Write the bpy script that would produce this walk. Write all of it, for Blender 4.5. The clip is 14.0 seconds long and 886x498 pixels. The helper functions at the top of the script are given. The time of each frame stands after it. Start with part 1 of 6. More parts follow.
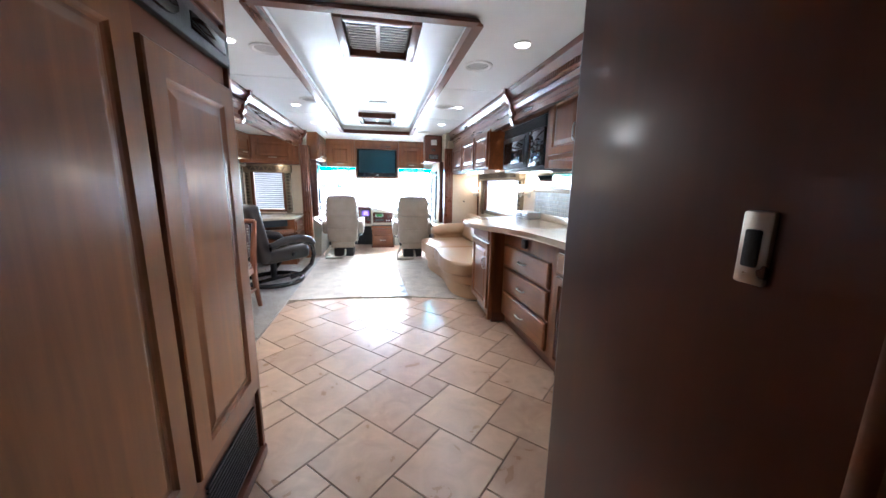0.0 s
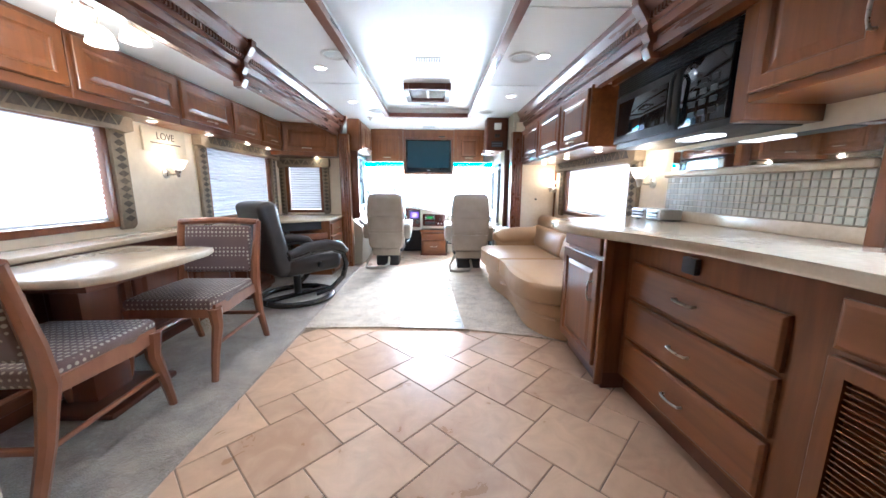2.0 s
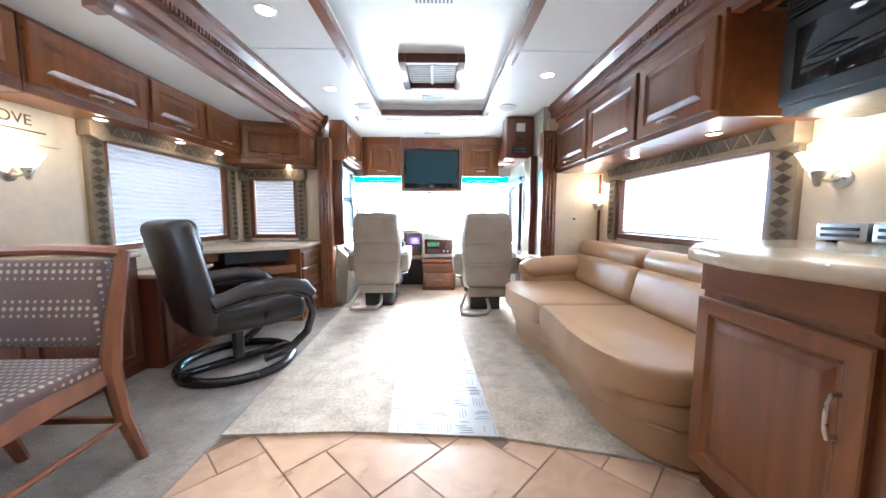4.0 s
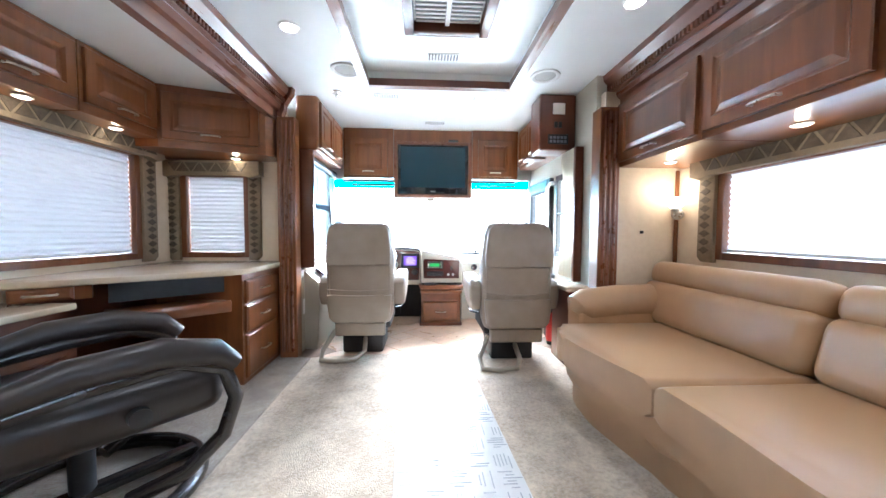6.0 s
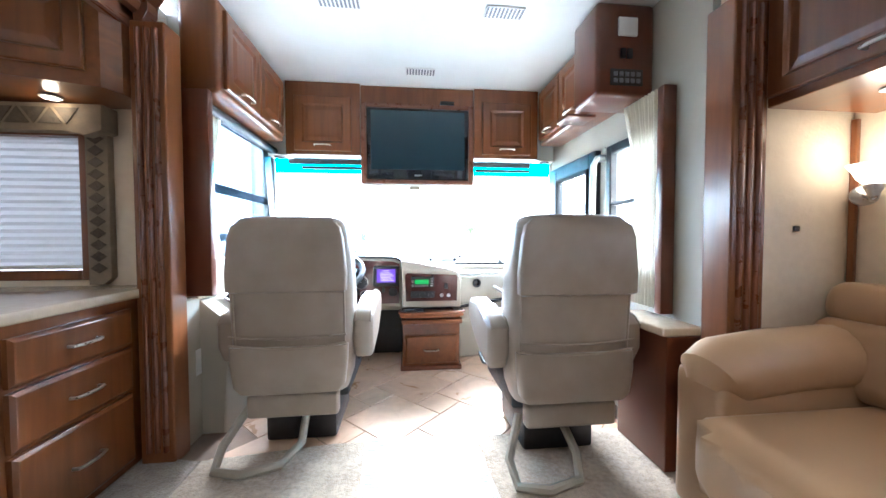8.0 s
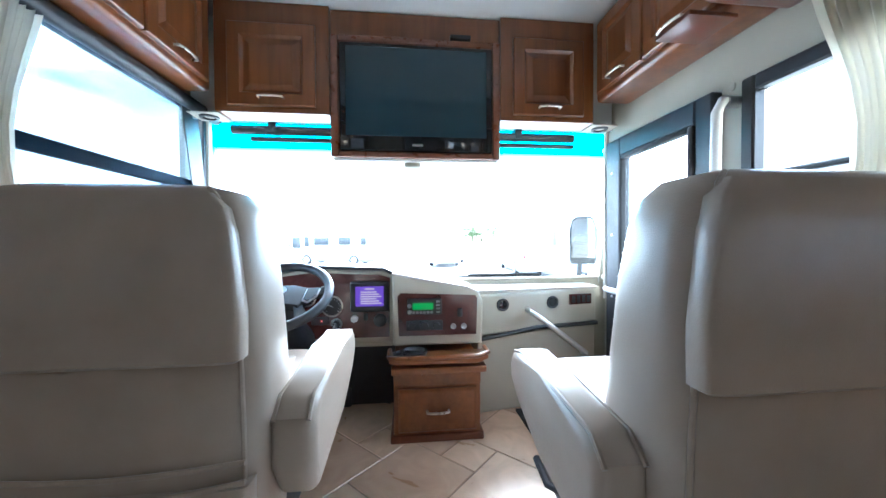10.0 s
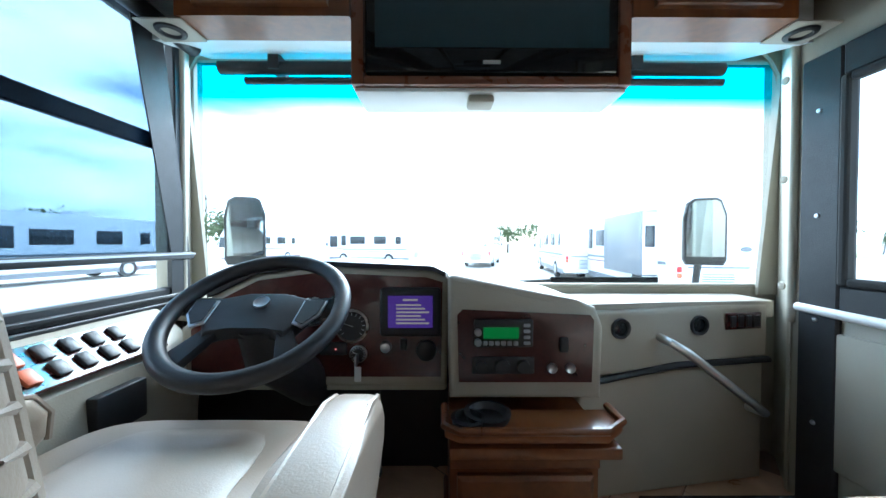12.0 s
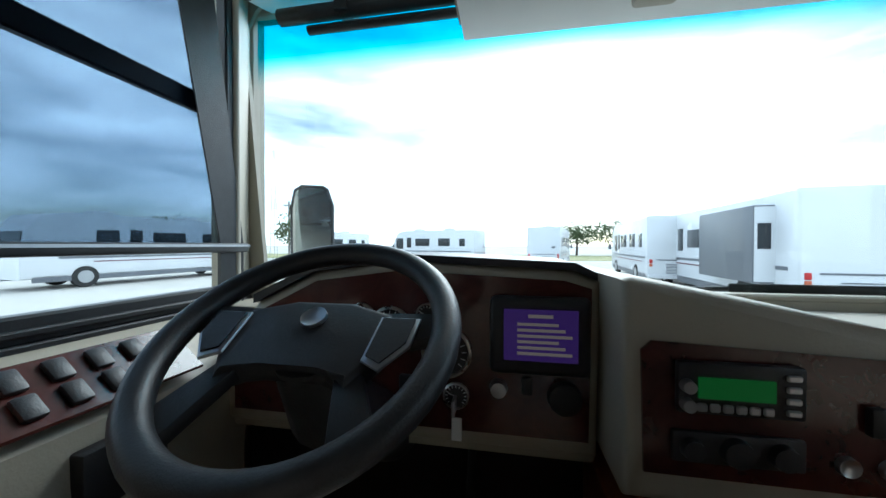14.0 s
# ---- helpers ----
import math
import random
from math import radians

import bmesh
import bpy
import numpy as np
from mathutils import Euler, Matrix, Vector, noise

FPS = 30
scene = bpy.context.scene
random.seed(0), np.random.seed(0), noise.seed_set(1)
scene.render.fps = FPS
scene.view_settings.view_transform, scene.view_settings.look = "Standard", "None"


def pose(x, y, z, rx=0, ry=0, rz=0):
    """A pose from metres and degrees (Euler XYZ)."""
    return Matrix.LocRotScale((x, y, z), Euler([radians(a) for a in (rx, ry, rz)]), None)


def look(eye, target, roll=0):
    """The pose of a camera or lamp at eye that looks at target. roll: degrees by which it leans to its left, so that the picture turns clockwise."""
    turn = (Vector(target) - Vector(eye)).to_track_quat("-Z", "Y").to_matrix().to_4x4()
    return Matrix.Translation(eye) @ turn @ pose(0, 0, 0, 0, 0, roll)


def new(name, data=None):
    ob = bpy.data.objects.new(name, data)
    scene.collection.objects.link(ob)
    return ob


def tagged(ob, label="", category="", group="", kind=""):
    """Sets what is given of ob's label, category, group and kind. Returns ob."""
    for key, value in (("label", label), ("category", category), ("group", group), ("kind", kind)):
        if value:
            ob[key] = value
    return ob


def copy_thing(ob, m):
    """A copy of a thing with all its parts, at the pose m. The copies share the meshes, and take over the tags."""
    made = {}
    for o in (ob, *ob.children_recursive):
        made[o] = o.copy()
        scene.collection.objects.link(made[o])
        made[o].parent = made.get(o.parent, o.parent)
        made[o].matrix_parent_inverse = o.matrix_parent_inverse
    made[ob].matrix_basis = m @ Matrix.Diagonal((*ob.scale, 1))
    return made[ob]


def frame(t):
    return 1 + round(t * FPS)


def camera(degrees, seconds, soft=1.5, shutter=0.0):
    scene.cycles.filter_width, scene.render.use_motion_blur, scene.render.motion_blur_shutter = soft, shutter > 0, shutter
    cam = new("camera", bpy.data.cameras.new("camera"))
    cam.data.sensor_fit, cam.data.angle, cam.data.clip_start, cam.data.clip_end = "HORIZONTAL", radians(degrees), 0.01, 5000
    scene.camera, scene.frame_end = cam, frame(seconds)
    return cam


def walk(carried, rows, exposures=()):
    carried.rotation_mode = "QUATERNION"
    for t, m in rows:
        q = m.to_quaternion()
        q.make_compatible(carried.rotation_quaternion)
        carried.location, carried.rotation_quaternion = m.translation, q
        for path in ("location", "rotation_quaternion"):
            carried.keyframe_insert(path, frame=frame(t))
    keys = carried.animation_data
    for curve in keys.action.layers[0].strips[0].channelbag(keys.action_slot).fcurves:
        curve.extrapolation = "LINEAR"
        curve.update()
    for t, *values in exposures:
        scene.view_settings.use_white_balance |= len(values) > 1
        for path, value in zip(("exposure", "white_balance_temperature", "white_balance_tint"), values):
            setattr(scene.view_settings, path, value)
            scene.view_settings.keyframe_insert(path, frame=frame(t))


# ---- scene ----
cam = camera(105.5, 14.0)
PATH = [
    (0, (0.029, -0.017, 1.224), (0.386, 1.915, 0.851), 0.9),
    (0.5, (0.071, 0.269, 1.175), (0.394, 2.209, 0.812), 0.7),
    (1, (0.086, 0.529, 1.136), (0.32, 2.483, 0.783), 0.6),
    (1.5, (0.078, 0.789, 1.117), (0.206, 2.753, 0.765), 0.5),
    (2, (0.077, 1.06, 1.09), (0.124, 3.029, 0.74), 0.3),
    (2.5, (0.079, 1.323, 1.064), (0.109, 3.292, 0.717), 0.1),
    (3, (0.079, 1.605, 1.048), (0.106, 3.581, 0.744), -0.0),
    (5.5, (-0.103, 2.876, 0.937), (-0.012, 4.872, 0.839), 0.2),
    (6, (-0.121, 3.144, 0.954), (-0.009, 5.139, 0.862), 0.3),
    (6.5, (-0.117, 3.422, 0.973), (0.014, 5.415, 0.881), 0.4),
    (7, (-0.115, 3.682, 0.96), (0.052, 5.674, 0.877), 0.4),
    (7.5, (-0.115, 3.955, 0.934), (0.09, 5.944, 0.869), 0.1),
    (9.8, (-0.084, 4.99, 0.95), (0.129, 6.977, 0.891), -0.5),
    (10, (-0.08, 5.047, 0.922), (0.127, 7.036, 0.886), -0.3),
    (10.5, (-0.108, 5.239, 0.903), (0.113, 7.226, 0.883), -0.3),
    (11, (-0.129, 5.418, 0.893), (0.062, 7.409, 0.885), -0.0),
    (11.5, (-0.153, 5.565, 0.883), (-0.042, 7.562, 0.86), 0.2),
    (12, (-0.173, 5.697, 0.872), (-0.165, 7.697, 0.836), 0.1),
    (12.5, (-0.2, 5.82, 0.851), (-0.3, 7.818, 0.828), -0.0),
    (13, (-0.238, 5.912, 0.844), (-0.466, 7.899, 0.824), 0.1),
    (13.5, (-0.287, 5.987, 0.847), (-0.617, 7.959, 0.825), 0.1),
    (14, (-0.334, 6.06, 0.833), (-0.694, 8.027, 0.811), 0.1),
]
walk(cam, [(t, look(eye, target, roll)) for t, eye, target, roll in PATH],
     exposures=[(0.0, 4.5, 5100, 10), (3.0, 4.55, 5200, 10), (7.5, 4.05, 5250, 10), (9.8, 3.25, 5000, 7), (11.0, 2.4, 5000, 4), (12.0, 1.5, 5100, 2), (13.0, 0.6, 5300, 0), (14.0, 0.1, 5500, 2)])

# ---- world and sun ----
world = bpy.data.worlds.new("overcast_sky")
scene.world = world
world.use_nodes = True
wn, wl = world.node_tree.nodes, world.node_tree.links
sky = wn.new("ShaderNodeTexSky")
sky.sky_type, sky.sun_disc = "NISHITA", False
sky.sun_elevation, sky.sun_rotation = radians(33), radians(9)
cl_map = wn.new("ShaderNodeMapping")
cl_map.inputs["Scale"].default_value = (1.2, 1.2, 5.0)
cl_co = wn.new("ShaderNodeTexCoord")
cl = wn.new("ShaderNodeTexNoise")
cl.inputs["Scale"].default_value, cl.inputs["Detail"].default_value = 2.2, 5
cl_ramp = wn.new("ShaderNodeValToRGB")
cl_ramp.color_ramp.elements[0].position, cl_ramp.color_ramp.elements[1].position = 0.28, 0.72
cl_mix = wn.new("ShaderNodeMixRGB")
cl_mix.inputs[2].default_value = (18.0, 18.5, 19.2, 1)
wl.new(cl_co.outputs["Generated"], cl_map.inputs["Vector"])
wl.new(cl_map.outputs["Vector"], cl.inputs["Vector"])
wl.new(cl.outputs["Fac"], cl_ramp.inputs["Fac"])
wl.new(cl_ramp.outputs["Color"], cl_mix.inputs[0])
wl.new(sky.outputs["Color"], cl_mix.inputs[1])
wl.new(cl_mix.outputs["Color"], wn["Background"].inputs["Color"])
wn["Background"].inputs["Strength"].default_value = 0.15

sun = new("sun", bpy.data.lights.new("sun", "SUN"))
sun.data.energy, sun.data.angle, sun.data.color = 3.0, radians(38), (1.0, 0.95, 0.88)
sun.matrix_world = look((0, 0, 10), (-1.0, -6.2, 5.9))


# ---- materials ----
def material(name, base, rough=0.5, metal=0.0, var=None, scale=(20, 20, 20), bump=0.0, bump_scale=60.0, coat=0.0, spec=0.5,
             per_object=0.0, distort=0.0, sheen=0.0):
    m = bpy.data.materials.new(name)
    m.use_nodes = True
    n, l = m.node_tree.nodes, m.node_tree.links
    b = n["Principled BSDF"]
    b.inputs["Base Color"].default_value = (*base, 1)
    b.inputs["Roughness"].default_value, b.inputs["Metallic"].default_value = rough, metal
    b.inputs["Coat Weight"].default_value, b.inputs["Coat Roughness"].default_value = coat, 0.12
    b.inputs["Specular IOR Level"].default_value, b.inputs["Sheen Weight"].default_value = spec, sheen
    geo = n.new("ShaderNodeNewGeometry")
    mp = n.new("ShaderNodeMapping")
    mp.inputs["Scale"].default_value = scale
    l.new(geo.outputs["Position"], mp.inputs["Vector"])
    if var:
        t1, t2 = n.new("ShaderNodeTexNoise"), n.new("ShaderNodeTexNoise")
        t1.inputs["Scale"].default_value, t1.inputs["Detail"].default_value, t1.inputs["Distortion"].default_value = 1.0, 8, distort
        t2.inputs["Scale"].default_value, t2.inputs["Detail"].default_value = 0.13, 3
        l.new(mp.outputs["Vector"], t1.inputs["Vector"])
        l.new(mp.outputs["Vector"], t2.inputs["Vector"])
        add = n.new("ShaderNodeMath")
        add.operation = "ADD"
        l.new(t1.outputs["Fac"], add.inputs[0])
        l.new(t2.outputs["Fac"], add.inputs[1])
        half = n.new("ShaderNodeMath")
        half.operation, half.inputs[1].default_value = "MULTIPLY", 0.5
        l.new(add.outputs[0], half.inputs[0])
        last = half
        if per_object:
            info = n.new("ShaderNodeObjectInfo")
            sub = n.new("ShaderNodeMath")
            sub.operation, sub.inputs[1].default_value, sub.inputs[2].default_value = "MULTIPLY_ADD", per_object, -per_object / 2
            l.new(info.outputs["Random"], sub.inputs[0])
            both = n.new("ShaderNodeMath")
            l.new(half.outputs[0], both.inputs[0])
            l.new(sub.outputs[0], both.inputs[1])
            last = both
        ramp = n.new("ShaderNodeValToRGB")
        e = ramp.color_ramp.elements
        e[0].position, e[1].position = 0.32, 0.68
        e[0].color, e[1].color = (*var, 1), (*base, 1)
        l.new(last.outputs[0], ramp.inputs["Fac"])
        l.new(ramp.outputs["Color"], b.inputs["Base Color"])
        rr = n.new("ShaderNodeMapRange")
        rr.inputs["To Min"].default_value, rr.inputs["To Max"].default_value = rough * 0.8, min(1, rough * 1.25)
        l.new(t1.outputs["Fac"], rr.inputs["Value"])
        l.new(rr.outputs["Result"], b.inputs["Roughness"])
    if bump:
        tb = n.new("ShaderNodeTexNoise")
        tb.inputs["Scale"].default_value, tb.inputs["Detail"].default_value = bump_scale, 4
        l.new(geo.outputs["Position"], tb.inputs["Vector"])
        bp = n.new("ShaderNodeBump")
        bp.inputs["Strength"].default_value, bp.inputs["Distance"].default_value = bump, 0.01
        l.new(tb.outputs["Fac"], bp.inputs["Height"])
        l.new(bp.outputs["Normal"], b.inputs["Normal"])
    return m


def glow(name, colour, strength, base=(0.8, 0.8, 0.78)):
    m = bpy.data.materials.new(name)
    m.use_nodes = True
    b = m.node_tree.nodes["Principled BSDF"]
    b.inputs["Base Color"].default_value = (*base, 1)
    b.inputs["Emission Color"].default_value, b.inputs["Emission Strength"].default_value = (*colour, 1), strength
    return m


def clear(name, tint, gloss=0.03):
    m = bpy.data.materials.new(name)
    m.use_nodes = True
    n, l = m.node_tree.nodes, m.node_tree.links
    n.remove(n["Principled BSDF"])
    tr, gl, mx = (n.new(k) for k in ("ShaderNodeBsdfTransparent", "ShaderNodeBsdfGlossy", "ShaderNodeMixShader"))
    tr.inputs["Color"].default_value = (*tint, 1)
    gl.inputs["Roughness"].default_value = 0.02
    mx.inputs[0].default_value = gloss
    l.new(tr.outputs[0], mx.inputs[1])
    l.new(gl.outputs[0], mx.inputs[2])
    l.new(mx.outputs[0], n["Material Output"].inputs["Surface"])
    return m


def cloth_light(name, colour, through_share=0.5):
    m = bpy.data.materials.new(name)
    m.use_nodes = True
    n, l = m.node_tree.nodes, m.node_tree.links
    n.remove(n["Principled BSDF"])
    d, t, mx = (n.new(k) for k in ("ShaderNodeBsdfDiffuse", "ShaderNodeBsdfTranslucent", "ShaderNodeMixShader"))
    d.inputs["Color"].default_value = t.inputs["Color"].default_value = (*colour, 1)
    mx.inputs[0].default_value = through_share
    l.new(d.outputs[0], mx.inputs[1])
    l.new(t.outputs[0], mx.inputs[2])
    l.new(mx.outputs[0], n["Material Output"].inputs["Surface"])
    return m


def weave(name, ground, spot, angle, step):
    """A woven cloth with small pale diamonds."""
    m = material(name, ground, 0.85, bump=0.25, bump_scale=400, sheen=0.3)
    n, l = m.node_tree.nodes, m.node_tree.links
    co = n.new("ShaderNodeTexCoord")
    mp = n.new("ShaderNodeMapping")
    mp.inputs["Rotation"].default_value, mp.inputs["Scale"].default_value = angle, (1 / step,) * 3
    v = n.new("ShaderNodeTexVoronoi")
    v.inputs["Scale"].default_value, v.inputs["Randomness"].default_value = 1.0, 0.0
    r = n.new("ShaderNodeValToRGB")
    r.color_ramp.interpolation = "LINEAR"
    e = r.color_ramp.elements
    e[0].position, e[1].position = 0.24, 0.34
    e[0].color, e[1].color = (*spot, 1), (*ground, 1)
    l.new(co.outputs["Object"], mp.inputs["Vector"])
    l.new(mp.outputs["Vector"], v.inputs["Vector"])
    l.new(v.outputs["Distance"], r.inputs["Fac"])
    l.new(r.outputs["Color"], n["Principled BSDF"].inputs["Base Color"])
    return m


WOOD = material("cherry_wood", (0.235, 0.080, 0.021), 0.30, var=(0.11, 0.034, 0.009), scale=(26, 26, 2.2), coat=0.35, per_object=0.16, distort=0.6)
WOOD_L = material("cherry_wood_lengthwise", (0.235, 0.080, 0.021), 0.30, var=(0.115, 0.036, 0.010), scale=(26, 2.2, 26), coat=0.35, per_object=0.14, distort=0.6)
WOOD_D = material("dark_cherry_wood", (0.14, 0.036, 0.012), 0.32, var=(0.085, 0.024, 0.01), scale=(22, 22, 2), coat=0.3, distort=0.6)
TRIM = material("trim_wood", (0.20, 0.07, 0.032), 0.28, var=(0.11, 0.036, 0.016), scale=(24, 2.4, 24), coat=0.4)
TILE = material("floor_tile", (0.70, 0.475, 0.31), 0.29, var=(0.44, 0.27, 0.165), scale=(7, 7, 7), bump=0.08, bump_scale=14, spec=0.85, per_object=0.22, distort=1.2)
GROUT = material("grout", (0.33, 0.24, 0.17), 0.85, var=(0.17, 0.12, 0.09), scale=(9, 9, 9))
CARPET = material("carpet", (0.70, 0.59, 0.44), 0.9, var=(0.30, 0.22, 0.14), scale=(60, 60, 60), bump=0.9, bump_scale=170, sheen=0.4)
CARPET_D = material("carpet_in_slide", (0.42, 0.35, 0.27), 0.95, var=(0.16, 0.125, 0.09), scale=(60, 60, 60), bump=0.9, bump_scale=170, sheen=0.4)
WALL = material("wallpaper", (0.74, 0.64, 0.49), 0.7, var=(0.66, 0.55, 0.41), scale=(28, 28, 28), bump=0.12, bump_scale=90)
CEIL = material("padded_ceiling", (0.82, 0.84, 0.84), 0.34, var=(0.77, 0.79, 0.78), scale=(6, 6, 6), bump=0.05, bump_scale=120)
WHITE = material("white_plastic", (0.8, 0.8, 0.78), 0.4, var=(0.74, 0.74, 0.72), scale=(8, 8, 8))
CREAM = material("cream_moulding", (0.44, 0.405, 0.325), 0.5, var=(0.38, 0.35, 0.28), scale=(5, 5, 5), bump=0.1, bump_scale=220)
TAN = material("tan_leather", (0.47, 0.295, 0.155), 0.33, var=(0.385, 0.235, 0.12), scale=(7, 7, 7), bump=0.06, bump_scale=380, spec=0.55)
SEAT = material("beige_leather", (0.37, 0.305, 0.24), 0.31, var=(0.28, 0.225, 0.17), scale=(9, 9, 9), bump=0.08, bump_scale=380)
BLACKL = material("brown_black_leather", (0.035, 0.026, 0.022), 0.33, var=(0.022, 0.017, 0.015), scale=(8, 8, 8), bump=0.05, bump_scale=380)
BLACKW = material("black_lacquer_wood", (0.012, 0.011, 0.012), 0.25, var=(0.02, 0.018, 0.018), scale=(8, 8, 8), coat=0.3)
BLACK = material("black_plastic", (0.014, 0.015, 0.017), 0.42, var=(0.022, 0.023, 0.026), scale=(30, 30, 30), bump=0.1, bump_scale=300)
GLOSSB = material("black_glass", (0.008, 0.01, 0.012), 0.05, var=(0.010, 0.012, 0.014), scale=(3, 3, 3))
TVSCR = material("tv_screen", (0.012, 0.03, 0.04), 0.10, var=(0.015, 0.035, 0.046), scale=(2, 2, 2))
STONE = material("solid_surface", (0.60, 0.49, 0.355), 0.20, var=(0.50, 0.395, 0.275), scale=(45, 45, 45), coat=0.3)
NICKEL = material("brushed_nickel", (0.62, 0.58, 0.52), 0.28, 1.0, var=(0.5, 0.47, 0.42), scale=(60, 60, 60))
STEEL = material("steel", (0.55, 0.56, 0.58), 0.3, 1.0, var=(0.45, 0.46, 0.48), scale=(40, 40, 40))
DOORMIRROR = material("dimmed_mirror", (0.55, 0.58, 0.62), 0.04, 1.0)
MIRROR = material("mirror", (0.8, 0.82, 0.82), 0.03, 1.0)
BURL = material("burl_wood_panel", (0.085, 0.022, 0.018), 0.2, var=(0.035, 0.009, 0.008), scale=(18, 18, 18), coat=0.5, distort=2.0)
TAPES = material("tapestry", (0.15, 0.115, 0.075), 0.9, var=(0.04, 0.032, 0.025), scale=(16, 16, 16), bump=0.5, bump_scale=160, distort=1.8)
TAPES_B = material("tapestry_border", (0.28, 0.215, 0.14), 0.9, var=(0.19, 0.145, 0.095), scale=(40, 40, 40), bump=0.3, bump_scale=200)
ALMOND = material("almond_tile", (0.52, 0.49, 0.40), 0.25, var=(0.40, 0.38, 0.31), scale=(12, 12, 12), per_object=0.3)
SHADE = cloth_light("pleated_shade", (0.68, 0.68, 0.71), 0.02)
# lit copy of SHADE: paler and more translucent, for the windows that glare
SHADE_LIT = cloth_light("lit_pleated_shade", (0.75, 0.75, 0.77), 0.12)
CURT = cloth_light("cream_curtain", (0.75, 0.70, 0.58), 0.35)
MESHSH = clear("sun_mesh", (0.44, 0.50, 0.56), 0.0)
GLASS = clear("window_glass", (0.93, 0.96, 0.96))
TINT = clear("blue_tint_band", (0.05, 0.50, 0.62), 0.0)
tn, tk = TINT.node_tree.nodes, TINT.node_tree.links
t_geo, t_sep, t_map, t_ramp = (tn.new(k) for k in ("ShaderNodeNewGeometry", "ShaderNodeSeparateXYZ", "ShaderNodeMapRange", "ShaderNodeValToRGB"))
t_map.inputs["From Min"].default_value, t_map.inputs["From Max"].default_value = 1.38, 1.52
t_ramp.color_ramp.interpolation = "EASE"
t_ramp.color_ramp.elements[0].color, t_ramp.color_ramp.elements[1].color = (0.97, 1.0, 1.0, 1), (0.11, 0.62, 0.74, 1)
tk.new(t_geo.outputs["Position"], t_sep.inputs[0])
tk.new(t_sep.outputs["Z"], t_map.inputs["Value"])
tk.new(t_map.outputs["Result"], t_ramp.inputs["Fac"])
for nd in tn:
    if nd.type == "BSDF_TRANSPARENT":
        tk.new(t_ramp.outputs["Color"], nd.inputs["Color"])
LAMPGLASS = glow("frosted_lamp_glass", (1.0, 0.82, 0.58), 0.35)
DISC = glow("lamp_lens", (1.0, 0.95, 0.85), 0.8)
PUCK = glow("puck_lens", (1.0, 0.85, 0.6), 0.9)
STRIPL = glow("strip_lens", (1.0, 0.96, 0.85), 0.2)
GREEN = glow("green_display", (0.04, 0.75, 0.10), 0.045, (0.01, 0.05, 0.01))
PURPLE = glow("purple_display", (0.14, 0.05, 0.42), 0.11, (0.02, 0.01, 0.04))
PURTXT = glow("display_text", (0.5, 0.4, 0.35), 0.16, (0.05, 0.05, 0.05))
AMBER = glow("amber_light", (1.0, 0.4, 0.05), 0.6)
REDDOT = glow("red_light", (1.0, 0.05, 0.03), 0.8)
RUNNER = material("runner_plastic", (0.80, 0.80, 0.79), 0.30, var=(0.66, 0.66, 0.65), scale=(14, 14, 14), bump=0.1, bump_scale=60)
RMARK = material("runner_mark", (0.44, 0.45, 0.48), 0.5, var=(0.42, 0.43, 0.45), scale=(40, 40, 40))
CHAIRW = material("chair_wood", (0.27, 0.10, 0.042), 0.32, var=(0.17, 0.058, 0.024), scale=(20, 20, 4), coat=0.3)
CLOTH = weave("patterned_cloth", (0.12, 0.068, 0.055), (0.42, 0.35, 0.27), (0, 0, 0), 0.026)
PAPER = material("sign_board", (0.66, 0.58, 0.44), 0.8, var=(0.58, 0.5, 0.37), scale=(12, 12, 12))
INK = material("sign_ink", (0.12, 0.095, 0.075), 0.8)
ORANGE = material("orange_rocker", (0.55, 0.13, 0.05), 0.4)
REDP = material("red_paint", (0.5, 0.02, 0.02), 0.35)
ALU = material("aluminium_tube", (0.66, 0.67, 0.68), 0.3, 1.0)
GRAVEL = material("gravel", (0.55, 0.53, 0.49), 0.95, var=(0.45, 0.43, 0.39), scale=(1.2, 1.2, 1.2), bump=0.5, bump_scale=18)
RVWHITE = material("coach_gelcoat", (0.72, 0.73, 0.74), 0.25, var=(0.66, 0.67, 0.69), scale=(1, 1, 1))
RVGLASS = material("coach_dark_glass", (0.02, 0.024, 0.028), 0.08)
RVGREY = material("coach_grey_trim", (0.16, 0.17, 0.19), 0.4, var=(0.12, 0.13, 0.145), scale=(2, 2, 2))
RVMAROON = material("coach_maroon", (0.14, 0.03, 0.045), 0.3)
RUBBER = material("rubber", (0.02, 0.02, 0.02), 0.8)
LEAF = material("foliage", (0.10, 0.13, 0.05), 0.8, var=(0.045, 0.07, 0.025), scale=(2, 2, 2))
BARK = material("bark", (0.12, 0.09, 0.065), 0.9, var=(0.07, 0.05, 0.04), scale=(6, 6, 1))
GRASS = material("dry_grass", (0.34, 0.30, 0.13), 0.95, var=(0.22, 0.24, 0.09), scale=(0.8, 0.8, 0.8))

# ---- building helpers ----
ORG = {}


def thing(name, at, label, category, group="", kind="", turn=0.0):
    ob = new(name)
    ob.matrix_world = pose(*at, 0, 0, turn)
    ob.empty_display_size = 0.05
    ORG[ob.name] = pose(*at, 0, 0, turn).inverted()
    return tagged(ob, label, category, group, kind)


def finish(name, bm, mat, smooth=False):
    bmesh.ops.recalc_face_normals(bm, faces=bm.faces[:])
    me = bpy.data.meshes.new(name)
    bm.to_mesh(me)
    bm.free()
    for m in (mat if isinstance(mat, (list, tuple)) else [mat]):
        me.materials.append(m)
    if smooth:
        me.shade_smooth()
        if smooth != "all":
            me.set_sharp_from_angle(angle=radians(40))
    return me


